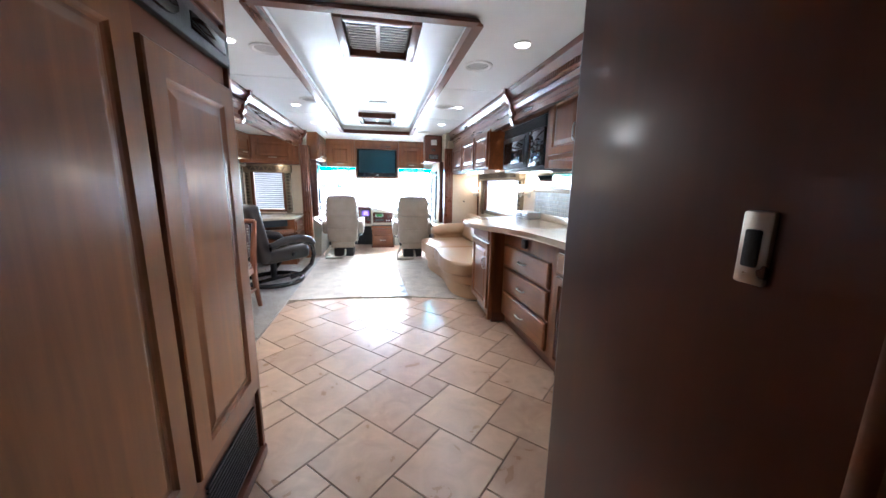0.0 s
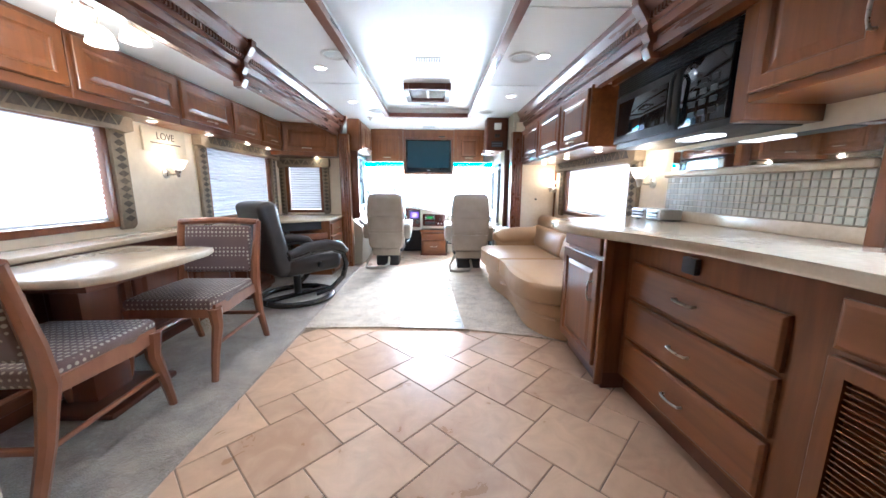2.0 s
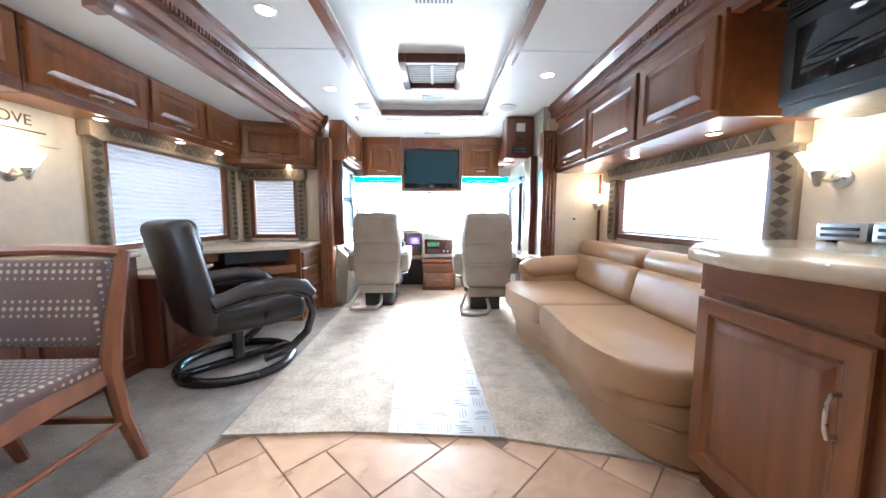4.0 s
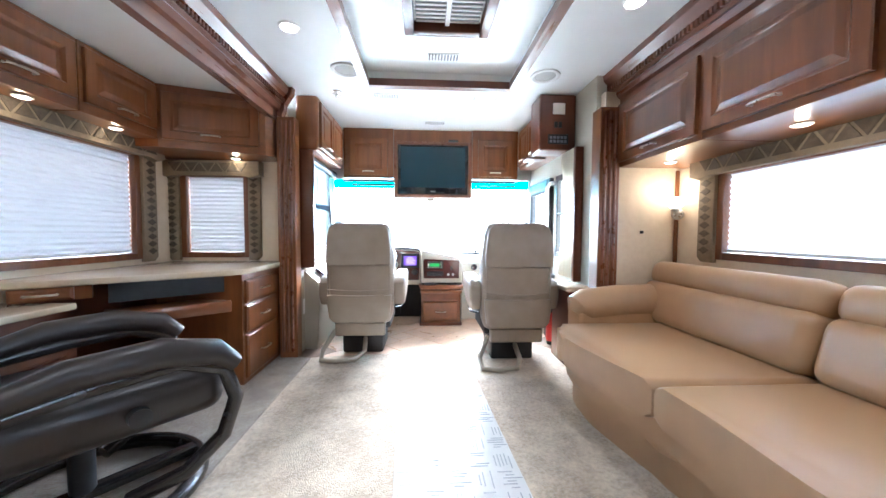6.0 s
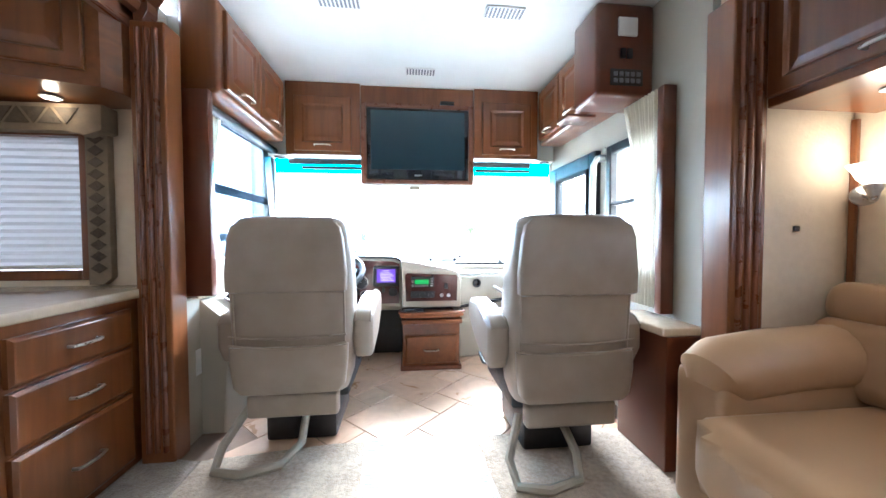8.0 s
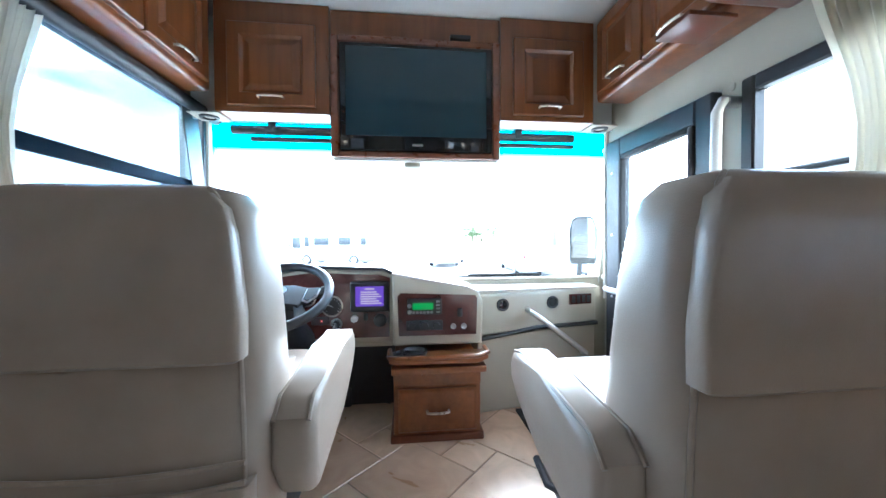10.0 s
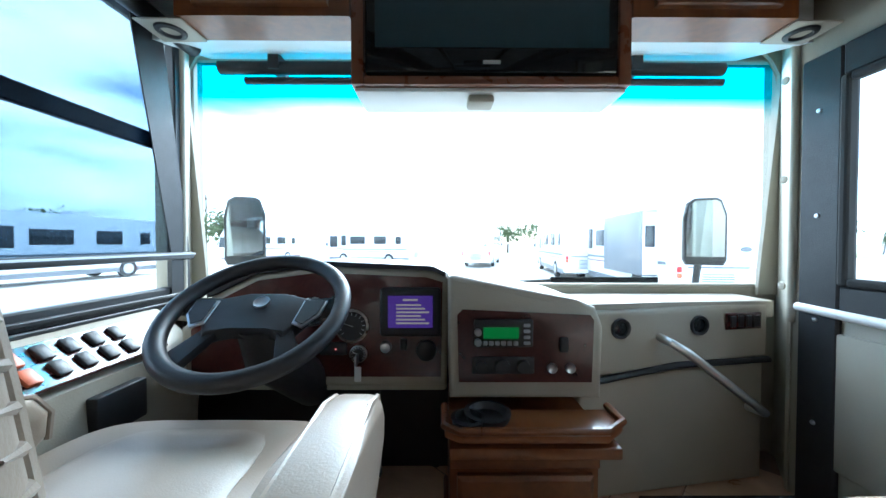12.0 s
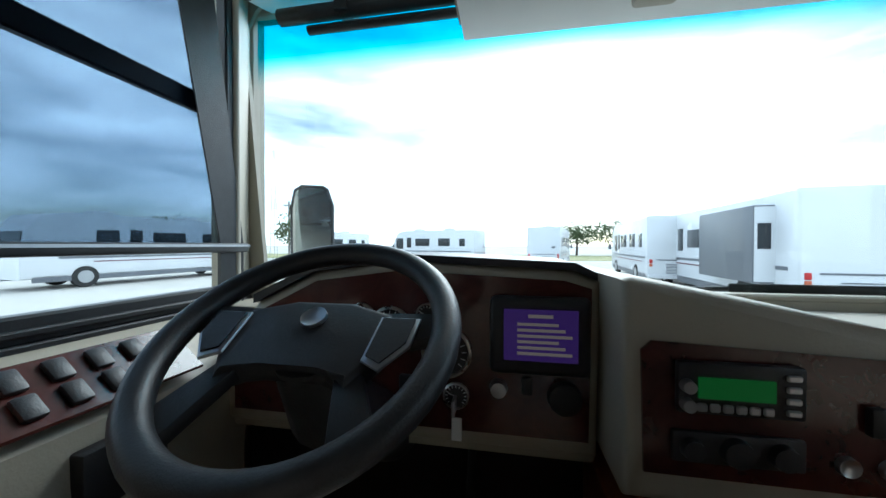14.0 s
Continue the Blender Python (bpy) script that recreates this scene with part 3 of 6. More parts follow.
sw = thing("light_switch", (0.374, 0.238, 1.17), "brushed metal switch plate with dark rocker", "switch")
part("plate", box(B(), 0.373, 0.38, 0.224, 0.252, 1.135, 1.205, 0.003), NICKEL, sw)
part("rocker", box(B(), 0.369, 0.374, 0.231, 0.245, 1.152, 1.188, 0.003), BLACK, sw)
dc = thing("door_casing", (0.36, 0.12, 0), "brass-edged pale door casing in the hallway", "trim", kind="structure")
part("jamb", box(B(), 0.355, 0.377, 0.06, 0.115, -0.004, CZ - 0.005, 0.006), CREAM, dc)
part("stop_strip", box(B(), 0.361, 0.377, 0.121, 0.14, -0.004, CZ - 0.005, 0.005), TRIM, dc)

# ---- galley ----
def base_unit(name, poly, z0, z1, label):
    xs, ys = [p[0] for p in poly], [p[1] for p in poly]
    c = thing(name, (sum(xs) / len(xs), sum(ys) / len(ys), 0), label, "cabinet", "galley base cabinets")
    part("body", prism(B(), poly, z0, z1), WOOD, c, smooth=False)
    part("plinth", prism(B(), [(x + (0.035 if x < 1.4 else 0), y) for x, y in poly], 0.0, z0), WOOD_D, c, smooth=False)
    return c

u1 = base_unit("base_cabinet", [(0.965, 2.76), (1.597, 2.76), (1.597, 3.29), (0.985, 3.29)], 0.09, 0.86, "cherry end cabinet with a panel door and drawer rail")
d1 = door(u1, face(0.965, 3.27, 0.12, -90), 0.48, 0.60, (0.43, 0.42, True))
part("fixed_rail", rings(B(), 0.48, 0.10, [(0, 0), (0, 0.012), (0.008, 0.016)], face(0.965, 3.27, 0.745, -90)), WOOD_L, u1, smooth=False)
part("corner_post", box(B(), 0.955, 1.0, 2.742, 2.765, 0.03, 0.86, 0.006), WOOD, u1)
u2 = base_unit("drawer_cabinet", [(1.12, 1.86), (1.597, 1.86), (1.597, 2.757), (1.09, 2.757)], 0.09, 0.86, "cherry cabinet with three deep drawers")
for z, h in ((0.115, 0.20), (0.335, 0.20), (0.555, 0.18)):
    drawer(u2, face(1.09, 2.70, z, -88), 0.74, h)
part("outlet", box(B(), 1.075, 1.10, 2.30, 2.37, 0.765, 0.83, 0.004), BLACK, u2, "black outlet cover")
u3 = base_unit("louvre_cabinet", [(1.10, 1.33), (1.597, 1.33), (1.597, 1.857), (1.10, 1.857)], 0.09, 0.86, "cherry cabinet with two louvred doors and a drawer")
drawer(u3, face(1.10, 1.835, 0.70, -90), 0.48, 0.13)
u4 = base_unit("louvre_cabinet", [(1.13, 0.562), (1.597, 0.562), (1.597, 1.327), (1.13, 1.327)], 0.09, 0.86, "cherry cabinet with two louvred doors")

def louvre_door(parent, m, w, h, gu):
    d = part("door", rings(B(), w, h, [(0, 0), (0, 0.018), (0.004, 0.022), (0.045, 0.022), (0.05, 0.004)], m), WOOD, parent, smooth=False)
    n = int((h - 0.11) / 0.017)
    bm = B()
    for k in range(n):
        box(bm, 0.05, w - 0.05, 0, 0.0035, 0.0, 0.020, m=m @ Matrix.Translation((0, 0.055 + 0.017 * k, 0.004)) @ Matrix.Rotation(radians(-38), 4, "X"))
    part("louvres", bm, WOOD_L, d, "slanted wooden louvres", smooth=False)
    handle(d, m, gu, h * 0.82, 0.105, True)

for k in range(2):
    louvre_door(u3, face(1.10, 1.838 - 0.25 * k, 0.11, -90), 0.235, 0.57, 0.21 if k == 0 else 0.025)
for k in range(2):
    louvre_door(u4, face(1.13, 1.315 - 0.37 * k, 0.11, -90), 0.355, 0.68, 0.035 if k == 0 else 0.32)

wt = thing("worktop", (1.3, 2.2, 0.86), "cream speckled solid-surface worktop with a rounded edge", "worktop")
poly = [(1.597, 0.562), (1.597, 3.42), (1.25, 3.40), (0.95, 3.30), (0.80, 3.14), (0.765, 2.95), (0.80, 2.75), (0.87, 2.58), (0.98, 2.42), (1.05, 2.2), (1.075, 1.9), (1.09, 1.5), (1.10, 0.562)]
part("slab", prism(B(), poly, 0.862, 0.905, bevel=0.012, seg=3), STONE, wt, smooth=True)
part("upstand", box(B(), 1.575, 1.597, 0.562, 3.30, 0.905, 0.965, 0.004), STONE, wt)
part("sink_lid", prism(B(), [(1.18 + 0.16 * math.cos(a * math.tau / 24) + 0.14, 1.55 + 0.25 * math.sin(a * math.tau / 24)) for a in range(24)], 0.9055, 0.911, bevel=0.002), STONE, wt)

bs = thing("backsplash", (1.59, 2.7, 0.965), "small almond mosaic tiles under a moulded ledge", "backsplash", kind="structure")
part("bed", box(B(), 1.590, 1.598, 2.20, 3.26, 0.966, 1.17), STONE, bs, smooth=False)
part("ledge", box(B(), 1.565, 1.598, 2.20, 3.27, 1.17, 1.205, 0.01), STONE, bs)
tile_me = finish("mosaic_tile", box(B(), -0.004, 0.004, -0.0155, 0.0155, -0.0155, 0.0155, 0.002, 1), ALMOND)
for i in range(31):
    for j in range(6):
        ob = new("mosaic_tile", tile_me)
        ob.parent = bs
        ob.location = ORG[bs.name] @ Vector((1.587, 2.218 + 0.0338 * i, 0.983 + 0.0338 * j))
part("mirror_strip", box(B(), 1.582, 1.598, 2.20, 3.22, 1.21, 1.33), MIRROR, bs, "mirrored strip behind the cooker", smooth=False)

mw = thing("microwave", (1.43, 2.92, 1.35), "black over-range microwave with a glass door", "microwave")
part("body", box(B(), 1.29, 1.597, 2.48, 3.38, 1.355, 1.775, 0.008), BLACK, mw)
part("door", box(B(), 1.262, 1.29, 2.78, 3.37, 1.385, 1.675, 0.008), BLACK, mw)
part("window", box(B(), 1.256, 1.263, 2.86, 3.32, 1.43, 1.63, 0.003), GLOSSB, mw, "dark reflective door glass")
part("control_panel", box(B(), 1.262, 1.29, 2.49, 2.765, 1.385, 1.675, 0.006), GLOSSB, mw)
for i in range(4):
    for j in range(3):
        part("button", box(B(), 1.258, 1.263, 2.54 + 0.06 * j, 2.58 + 0.06 * j, 1.42 + 0.045 * i, 1.445 + 0.045 * i, 0.002, 1), BLACK, mw, smooth=False)
part("door_grip", tube(B(), [(1.25, 2.80, 1.41), (1.235, 2.80, 1.44), (1.235, 2.80, 1.62), (1.25, 2.80, 1.65)], 0.009), BLACK, mw)
for k in range(7):
    part("vent_slat", box(B(), 1.268, 1.29, 2.49, 3.37, 1.685 + 0.012 * k, 1.692 + 0.012 * k), BLACK, mw, smooth=False)
part("lamp_lens", box(B(), 1.36, 1.46, 2.7, 2.9, 1.345, 1.3555), STRIPL, mw, "lit task lamp lens")
pn = thing("wall_panel", (1.4, 2.9, 1.78), "plain cherry panel over the microwave", "panel", kind="structure")
part("board", box(B(), 1.275, 1.3, 2.40, 3.48, 1.78, 1.868), WOOD_L, pn, smooth=False)
part("return_post", box(B(), 1.275, 1.597, 2.41, 2.475, 1.36, 1.78, 0.004), WOOD, pn, smooth=False)

def wall_cabinet(name, y0, y1, x0, z0, z1, label, gang=1, upright=False, grp="overhead cabinets"):
    c = thing(name, ((x0 + 1.597) / 2, (y0 + y1) / 2, z0), label, "cabinet", grp)
    part("body", box(B(), x0, 1.597, y0, y1, z0, z1, 0.003, 1), WOOD_L, c, smooth=False)
    w = (y1 - y0 - 0.02) / gang
    for k in range(gang):
        dw = w - 0.012
        g = ((dw - 0.03 if k == 0 else 0.03), 0.12, True) if upright else (dw / 2, 0.03, False)
        door(c, face(x0, y1 - 0.012 - k * w, z0 + 0.03, -90), dw, z1 - z0 - 0.05, g)
    return c

wall_cabinet("overhead_cabinet", 1.56, 2.40, 1.27, 1.42, 1.868, "cherry overhead cabinet with two doors", 2, True)
wall_cabinet("overhead_cabinet", 0.565, 1.555, 1.27, 1.42, 1.868, "cherry overhead cabinet with two doors", 2, True)
wall_cabinet("overhead_cabinet", 3.49, 4.02, 1.15, 1.39, 1.80, "cherry overhead cabinet above the sofa")
wall_cabinet("overhead_cabinet", 4.025, 4.64, 1.15, 1.39, 1.80, "cherry overhead cabinet above the sofa")
wall_cabinet("overhead_cabinet", 4.645, 5.30, 1.15, 1.39, 1.80, "cherry overhead cabinet above the sofa")
sl = thing("strip_lamp", (1.4, 1.7, 1.40), "lit fluorescent strip lamp under the cabinets", "lamp")
part("diffuser", box(B(), 1.33, 1.43, 1.25, 1.9, 1.40, 1.418, 0.006), STRIPL, sl)

ts = thing("toaster", (1.49, 3.15, 0.905), "low chrome two-part toaster on the worktop", "toaster")
for y0, y1 in ((3.05, 3.18), (3.19, 3.34)):
    b = part("body", box(B(), 1.42, 1.56, y0, y1, 0.912, 0.975, 0.008), STEEL, ts)
    for k in range(2):
        part("slot", box(B(), 1.415, 1.421, y0 + 0.02, y1 - 0.02, 0.925 + 0.022 * k, 0.936 + 0.022 * k), BLACK, b, smooth=False)
for y in (3.08, 3.31):
    part("foot", box(B(), 1.44, 1.46, y - 0.01, y + 0.01, 0.905, 0.913), BLACK, ts)
bt = thing("soap_pump", (1.38, 1.30, 0.905), "yellow-green bottle with a dark pump head", "bottle")
part("bottle", lathe(B(), [(0.035, 0), (0.038, 0.01), (0.038, 0.12), (0.03, 0.15), (0.014, 0.165), (0.014, 0.19)], pose(1.38, 1.30, 0.905)), material("bottle_glass", (0.42, 0.40, 0.16), 0.2, var=(0.36, 0.34, 0.12), scale=(9, 9, 9)), bt)
part("pump_head", tube(B(), [(1.38, 1.30, 1.09), (1.38, 1.30, 1.14), (1.36, 1.30, 1.155), (1.32, 1.30, 1.15)], [0.02, 0.016, 0.012, 0.006]), BLACK, bt)

# ---- sconces and lamps ----
def lamp_at(x, y, z, watts, colour=(1.0, 0.8, 0.55), r=0.03, kind="POINT"):
    l = new("lamp", bpy.data.lights.new("lamp", kind))
    l.data.energy, l.data.color, l.data.shadow_soft_size = watts, colour, r
    l.location = (x, y, z)
    return l

def sconce(x, y, z, dx, dy):
    s = thing("wall_sconce", (x, y, z), "lit nickel wall sconce with a frosted bell shade", "wall lamp", "wall sconces")
    a = Vector((x, y, z))
    n = Vector((dx, dy, 0))
    part("back_plate", lathe(B(), [(0.038, 0), (0.036, 0.008), (0.02, 0.016), (0, 0.018)], Matrix.Translation(a) @ n.to_track_quat("Z", "Y").to_matrix().to_4x4()), NICKEL, s)
    part("arm", tube(B(), [a + n * 0.01, a + n * 0.05 + Vector((0, 0, -0.008)), a + n * 0.10, a + n * 0.10 + Vector((0, 0, 0.03))], 0.008), NICKEL, s)
    top = a + n * 0.10
    part("cup", lathe(B(), [(0.008, -0.03), (0.012, -0.02), (0.016, 0.0), (0.026, 0.02), (0.024, 0.03)], Matrix.Translation(top)), NICKEL, s)
    part("shade", lathe(B(), [(0.024, 0.03), (0.042, 0.05), (0.052, 0.075), (0.068, 0.10), (0.064, 0.101), (0.05, 0.08), (0.022, 0.04)], Matrix.Translation(top)), LAMPGLASS, s, "frosted glass bell shade, glowing warm")
    lamp_at(*(top + Vector((0, 0, 0.15))), 0.09)

sconce(-2.047, 3.83, 1.20, 1, 0)
sconce(1.597, 3.42, 1.14, -1, 0)
sconce(1.56, 5.30, 1.09, -0.7, -0.7)

def puck(x, y, z, watts=0.03):
    p = thing("puck_light", (x, y, z), "small lit recessed puck light under the cabinet", "lamp", "puck lights")
    part("rim", lathe(B(), [(0.034, 0), (0.034, -0.004), (0.026, -0.006), (0.026, -0.001)], pose(x, y, z)), WHITE, p)
    part("lens", lathe(B(), [(0.026, -0.002), (0.02, -0.005), (0, -0.006)], pose(x, y, z)), PUCK, p)
    lamp_at(x, y, z - 0.03, watts, (1.0, 0.75, 0.45), 0.02)

for y in (3.55, 4.15, 4.75, 5.2):
    puck(-1.88, y, 1.545)
puck(-1.5, 5.72, 1.495)
for y in (3.75, 4.4, 5.1):
    puck(1.35, y, 1.388, 0.03)

def downlight(x, y, r=0.055, lit=True, z=CZ):
    if lit:
        d = thing("ceiling_downlight", (x, y, z), "round lit recessed ceiling light", "lamp", "ceiling downlights")
        part("rim", lathe(B(), [(r, 0), (r, -0.006), (r * 0.8, -0.008), (r * 0.78, -0.002)], pose(x, y, z)), WHITE, d)
        part("lens", lathe(B(), [(r * 0.78, -0.002), (r * 0.5, -0.007), (0, -0.008)], pose(x, y, z)), DISC, d)
    else:
        d = thing("ceiling_speaker", (x, y, z), "round white ceiling speaker with a grey grille", "speaker", "ceiling speakers")
        part("rim", lathe(B(), [(r, 0), (r, -0.008), (r * 0.85, -0.012), (r * 0.72, -0.004), (r * 0.72, -0.001)], pose(x, y, z)), WHITE, d)
        part("grille", lathe(B(), [(r * 0.72, -0.003), (r * 0.3, -0.005), (0, -0.005)], pose(x, y, z)), material("speaker_grille", (0.5, 0.5, 0.49), 0.7, bump=0.6, bump_scale=500), d)

for y in (2.3, 3.95, 5.0):
    downlight(-0.83, y)
    downlight(0.85, y - 0.3)
for y in (2.4, 3.68, 5.45):
    downlight(-0.64, y, 0.10, False)
    downlight(0.70, y, 0.10, False)

def grille(x, y, w, h, z):
    g = thing("ceiling_vent", (x, y, z), "small white slotted ceiling air vent", "vent", "ceiling vents")
    part("plate", box(B(), x - w / 2, x + w / 2, y - h / 2, y + h / 2, z - 0.006, z, 0.002, 1), WHITE, g)
    for k in range(10):
        u = x - w / 2 + w * (k + 0.5) / 10
        part("slot", box(B(), u - w * 0.026, u + w * 0.026, y - h * 0.4, y + h * 0.4, z - 0.0075, z - 0.0055), RVGREY, g, smooth=False)

grille(0.02, 3.95, 0.20, 0.10, CZ + 0.07)
grille(0.0, 5.38, 0.20, 0.09, CZ + 0.07)
for x, y in ((-0.42, 5.85), (0.36, 5.85), (-0.02, 6.47)):
    grille(x, y, 0.19, 0.09, CZ)

def hatch(x, y, w, h):
    z = CZ + 0.07
    a = thing("ceiling_air_unit", (x, y, z), "air-conditioner grille in a dark cherry frame on the ceiling", "air conditioner", "ceiling air units")
    for x0, x1, y0, y1 in ((x - w / 2 - 0.05, x - w / 2, y - h / 2 - 0.05, y + h / 2 + 0.05), (x + w / 2, x + w / 2 + 0.05, y - h / 2 - 0.05, y + h / 2 + 0.05),
                           (x - w / 2, x + w / 2, y - h / 2 - 0.05, y - h / 2), (x - w / 2, x + w / 2, y + h / 2, y + h / 2 + 0.05)):
        part("frame_rail", box(B(), x0, x1, y0, y1, z - 0.06, z, 0.006), WOOD_D, a)
    for s in (-1, 1):
        xc = x + s * w / 4
        g = part("grille", box(B(), xc - w / 4 + 0.012, xc + w / 4 - 0.012, y - h / 2 + 0.015, y + h / 2 - 0.015, z - 0.022, z), RVGREY, a, "grey filter grille", smooth=False)
        for k in range(12):
            yy = y - h / 2 + 0.03 + (h - 0.06) * k / 11
            part("slat", box(B(), xc - w / 4 + 0.014, xc + w / 4 - 0.014, yy - 0.004, yy + 0.004, z - 0.028, z - 0.0225), WHITE, g, smooth=False)
    part("divider", box(B(), x - 0.012, x + 0.012, y - h / 2, y + h / 2, z - 0.03, z), WHITE, a)

hatch(0.03, 2.2, 0.36, 0.46)
hatch(0.0, 4.80, 0.36, 0.42)

ch = thing("dinette_lamp", (-1.43, 2.78, 1.90), "lit nickel ceiling lamp with three frosted bell shades", "lamp")
part("canopy", lathe(B(), [(0.07, 0), (0.068, -0.012), (0.04, -0.03), (0.012, -0.04)], pose(-1.43, 2.78, 1.90)), NICKEL, ch)
for k in range(3):
    a = radians(120 * k + 20)
    c = Vector((-1.43 + 0.11 * math.cos(a), 2.78 + 0.11 * math.sin(a), 1.86))
    part("arm", tube(B(), [(-1.43, 2.78, 1.865), tuple(c), tuple(c + Vector((0, 0, -0.03)))], 0.007), NICKEL, ch)
    part("shade", lathe(B(), [(0.02, -0.02), (0.045, -0.045), (0.06, -0.10), (0.055, -0.10), (0.04, -0.05), (0.015, -0.025)], Matrix.Translation(c)), LAMPGLASS, ch, "frosted glass bell shade")
lamp_at(-1.43, 2.78, 1.68, 0.3, (1.0, 0.9, 0.75), 0.08)
for y in (2.2, 3.3, 4.4):
    for x in (-0.8, 0.8):
        spot = lamp_at(x * 0.95, y, CZ - 0.03, 1.0, (1.0, 0.95, 0.88), 0.05, "SPOT")
        spot.data.spot_size, spot.data.spot_blend = radians(112), 0.75

# ---- left overhead cabinets ----
def left_cab(y0, y1):
    c = thing("overhead_cabinet", (-1.93, (y0 + y1) / 2, 1.55), "cherry overhead cabinet above the slide-out windows", "cabinet", "slide-out overhead cabinets")
    part("body", box(B(), -2.047, -1.82, y0, y1, 1.55, 1.897, 0.003, 1), WOOD_L, c, smooth=False)
    door(c, face(-1.82, y0 + 0.02, 1.60, 90), y1 - y0 - 0.04, 0.27, ((y1 - y0) / 2 - 0.02, 0.03, False))

for y0, y1 in ((1.52, 2.2), (2.205, 2.98), (2.985, 3.74), (3.745, 4.40), (4.405, 4.93), (4.935, 5.42)):
    left_cab(y0, y1)
c = thing("corner_cabinet", (-1.6, 5.68, 1.50), "angled cherry overhead cabinet above the desk", "cabinet")
part("body", prism(B(), [(-2.047, 5.425), (-1.82, 5.425), (-1.24, 5.62), (-1.21, 5.68), (-1.21, 5.845), (-2.047, 5.845)], 1.50, 1.897), WOOD_L, c, smooth=False)
door(c, face(-1.80, 5.432, 1.55, 18.6), 0.55, 0.30, (0.27, 0.04, False))

# ---- dinette ----
led = thing("wall_ledge", (-1.95, 3.0, 0.74), "long cream solid-surface ledge under the windows", "ledge")
part("slab", box(B(), -2.047, -1.80, 1.51, 4.25, 0.745, 0.78, 0.01, 3), STONE, led)
lc = thing("ledge_cabinet", (-1.95, 3.0, 0), "low cherry cabinet under the long ledge", "cabinet")
part("body", box(B(), -2.047, -1.84, 1.51, 4.25, 0.016, 0.744), WOOD_D, lc, smooth=False)
for k in range(5):
    door(lc, face(-1.84, 1.54 + 0.54 * k, 0.09, 90), 0.52, 0.58, mat=WOOD_D)
tb = thing("dinette_table", (-1.6, 2.7, 0), "dinette table with a cream top on a dark pedestal", "table")
tp = [(-1.79, 2.30), (-1.40, 2.30), (-1.28, 2.33), (-1.22, 2.42), (-1.20, 2.7), (-1.20, 2.95), (-1.23, 3.05), (-1.32, 3.10), (-1.79, 3.12)]
part("tabletop", prism(B(), tp, 0.708, 0.745, bevel=0.012, seg=3), STONE, tb)
part("apron", box(B(), -1.78, -1.35, 2.42, 2.98, 0.66, 0.708, 0.004), WOOD_D, tb)
part("pedestal", box(B(), -1.72, -1.58, 2.6, 2.8, 0.04, 0.66, 0.012), WOOD_D, tb)
part("foot", box(B(), -1.78, -1.42, 2.5, 2.9, 0.016, 0.05, 0.012), WOOD_D, tb)

def dining_chair():
    """Local: faces -y, seat centre at 0, 0."""
    c = thing("dining_chair", (0, 0, 0), "cherry dining chair with patterned upholstered seat and back", "chair", "dinette chairs")
    part("seat", prism(B(), [(-0.23, -0.24), (0.23, -0.24), (0.25, -0.1), (0.23, 0.24), (-0.23, 0.24), (-0.25, -0.1)], 0.40, 0.47, bevel=0.024, seg=3), CLOTH, c, "dark cloth seat with pale diamonds", local=True)
    m = Matrix.Translation((0, 0.245, 0.55)) @ Matrix.Rotation(radians(-11), 4, "X")
    part("backrest", box(B(), -0.215, 0.215, -0.03, 0.025, -0.04, 0.275, 0.02, 3, m), CLOTH, c, "padded patterned back", local=True)
    part("top_rail", tube(B(), [m @ Vector((x, 0.0, 0.30 + 0.012 * math.cos(x * 6))) for x in (-0.26, -0.13, 0, 0.13, 0.26)], 0.022), CHAIRW, c, local=True)
    for s in (-1, 1):
        part("back_post", tube(B(), [(s * 0.235, 0.34, 0.0), (s * 0.235, 0.27, 0.22), (s * 0.24, 0.235, 0.42), (s * 0.245, 0.25, 0.56), (s * 0.255, 0.31, 0.85)], [0.021, 0.026, 0.033, 0.029, 0.022]), CHAIRW, c, local=True)
        part("front_leg", tube(B(), [(s * 0.235, -0.275, 0.0), (s * 0.235, -0.245, 0.15), (s * 0.235, -0.20, 0.30), (s * 0.235, -0.21, 0.41)], [0.019, 0.023, 0.03, 0.038]), CHAIRW, c, local=True)
        part("side_rail", prism(B(), [(-0.22, 0.37), (-0.1, 0.355), (0.23, 0.375), (0.23, 0.43), (-0.22, 0.43)], s * 0.235 - 0.012, s * 0.235 + 0.012, Matrix(((0, 0, 1, 0), (1, 0, 0, 0), (0, 1, 0, 0), (0, 0, 0, 1)))), CHAIRW, c, local=True)
        part("stretcher", tube(B(), [(s * 0.235, -0.23, 0.20), (s * 0.235, 0.275, 0.20)], 0.011), CHAIRW, c, local=True)
    part("front_rail", box(B(), -0.22, 0.22, -0.235, -0.21, 0.36, 0.42, 0.004), CHAIRW, c, local=True)
    part("cross_rail", box(B(), -0.22, 0.22, 0.265, 0.285, 0.19, 0.215, 0.004), CHAIRW, c, local=True)
    return c

dch = dining_chair()
dch.matrix_world = pose(-1.40, 3.10, 0.016, 0, 0, 1)
copy_thing(dch, pose(-1.47, 2.35, 0.016, 0, 0, 182))

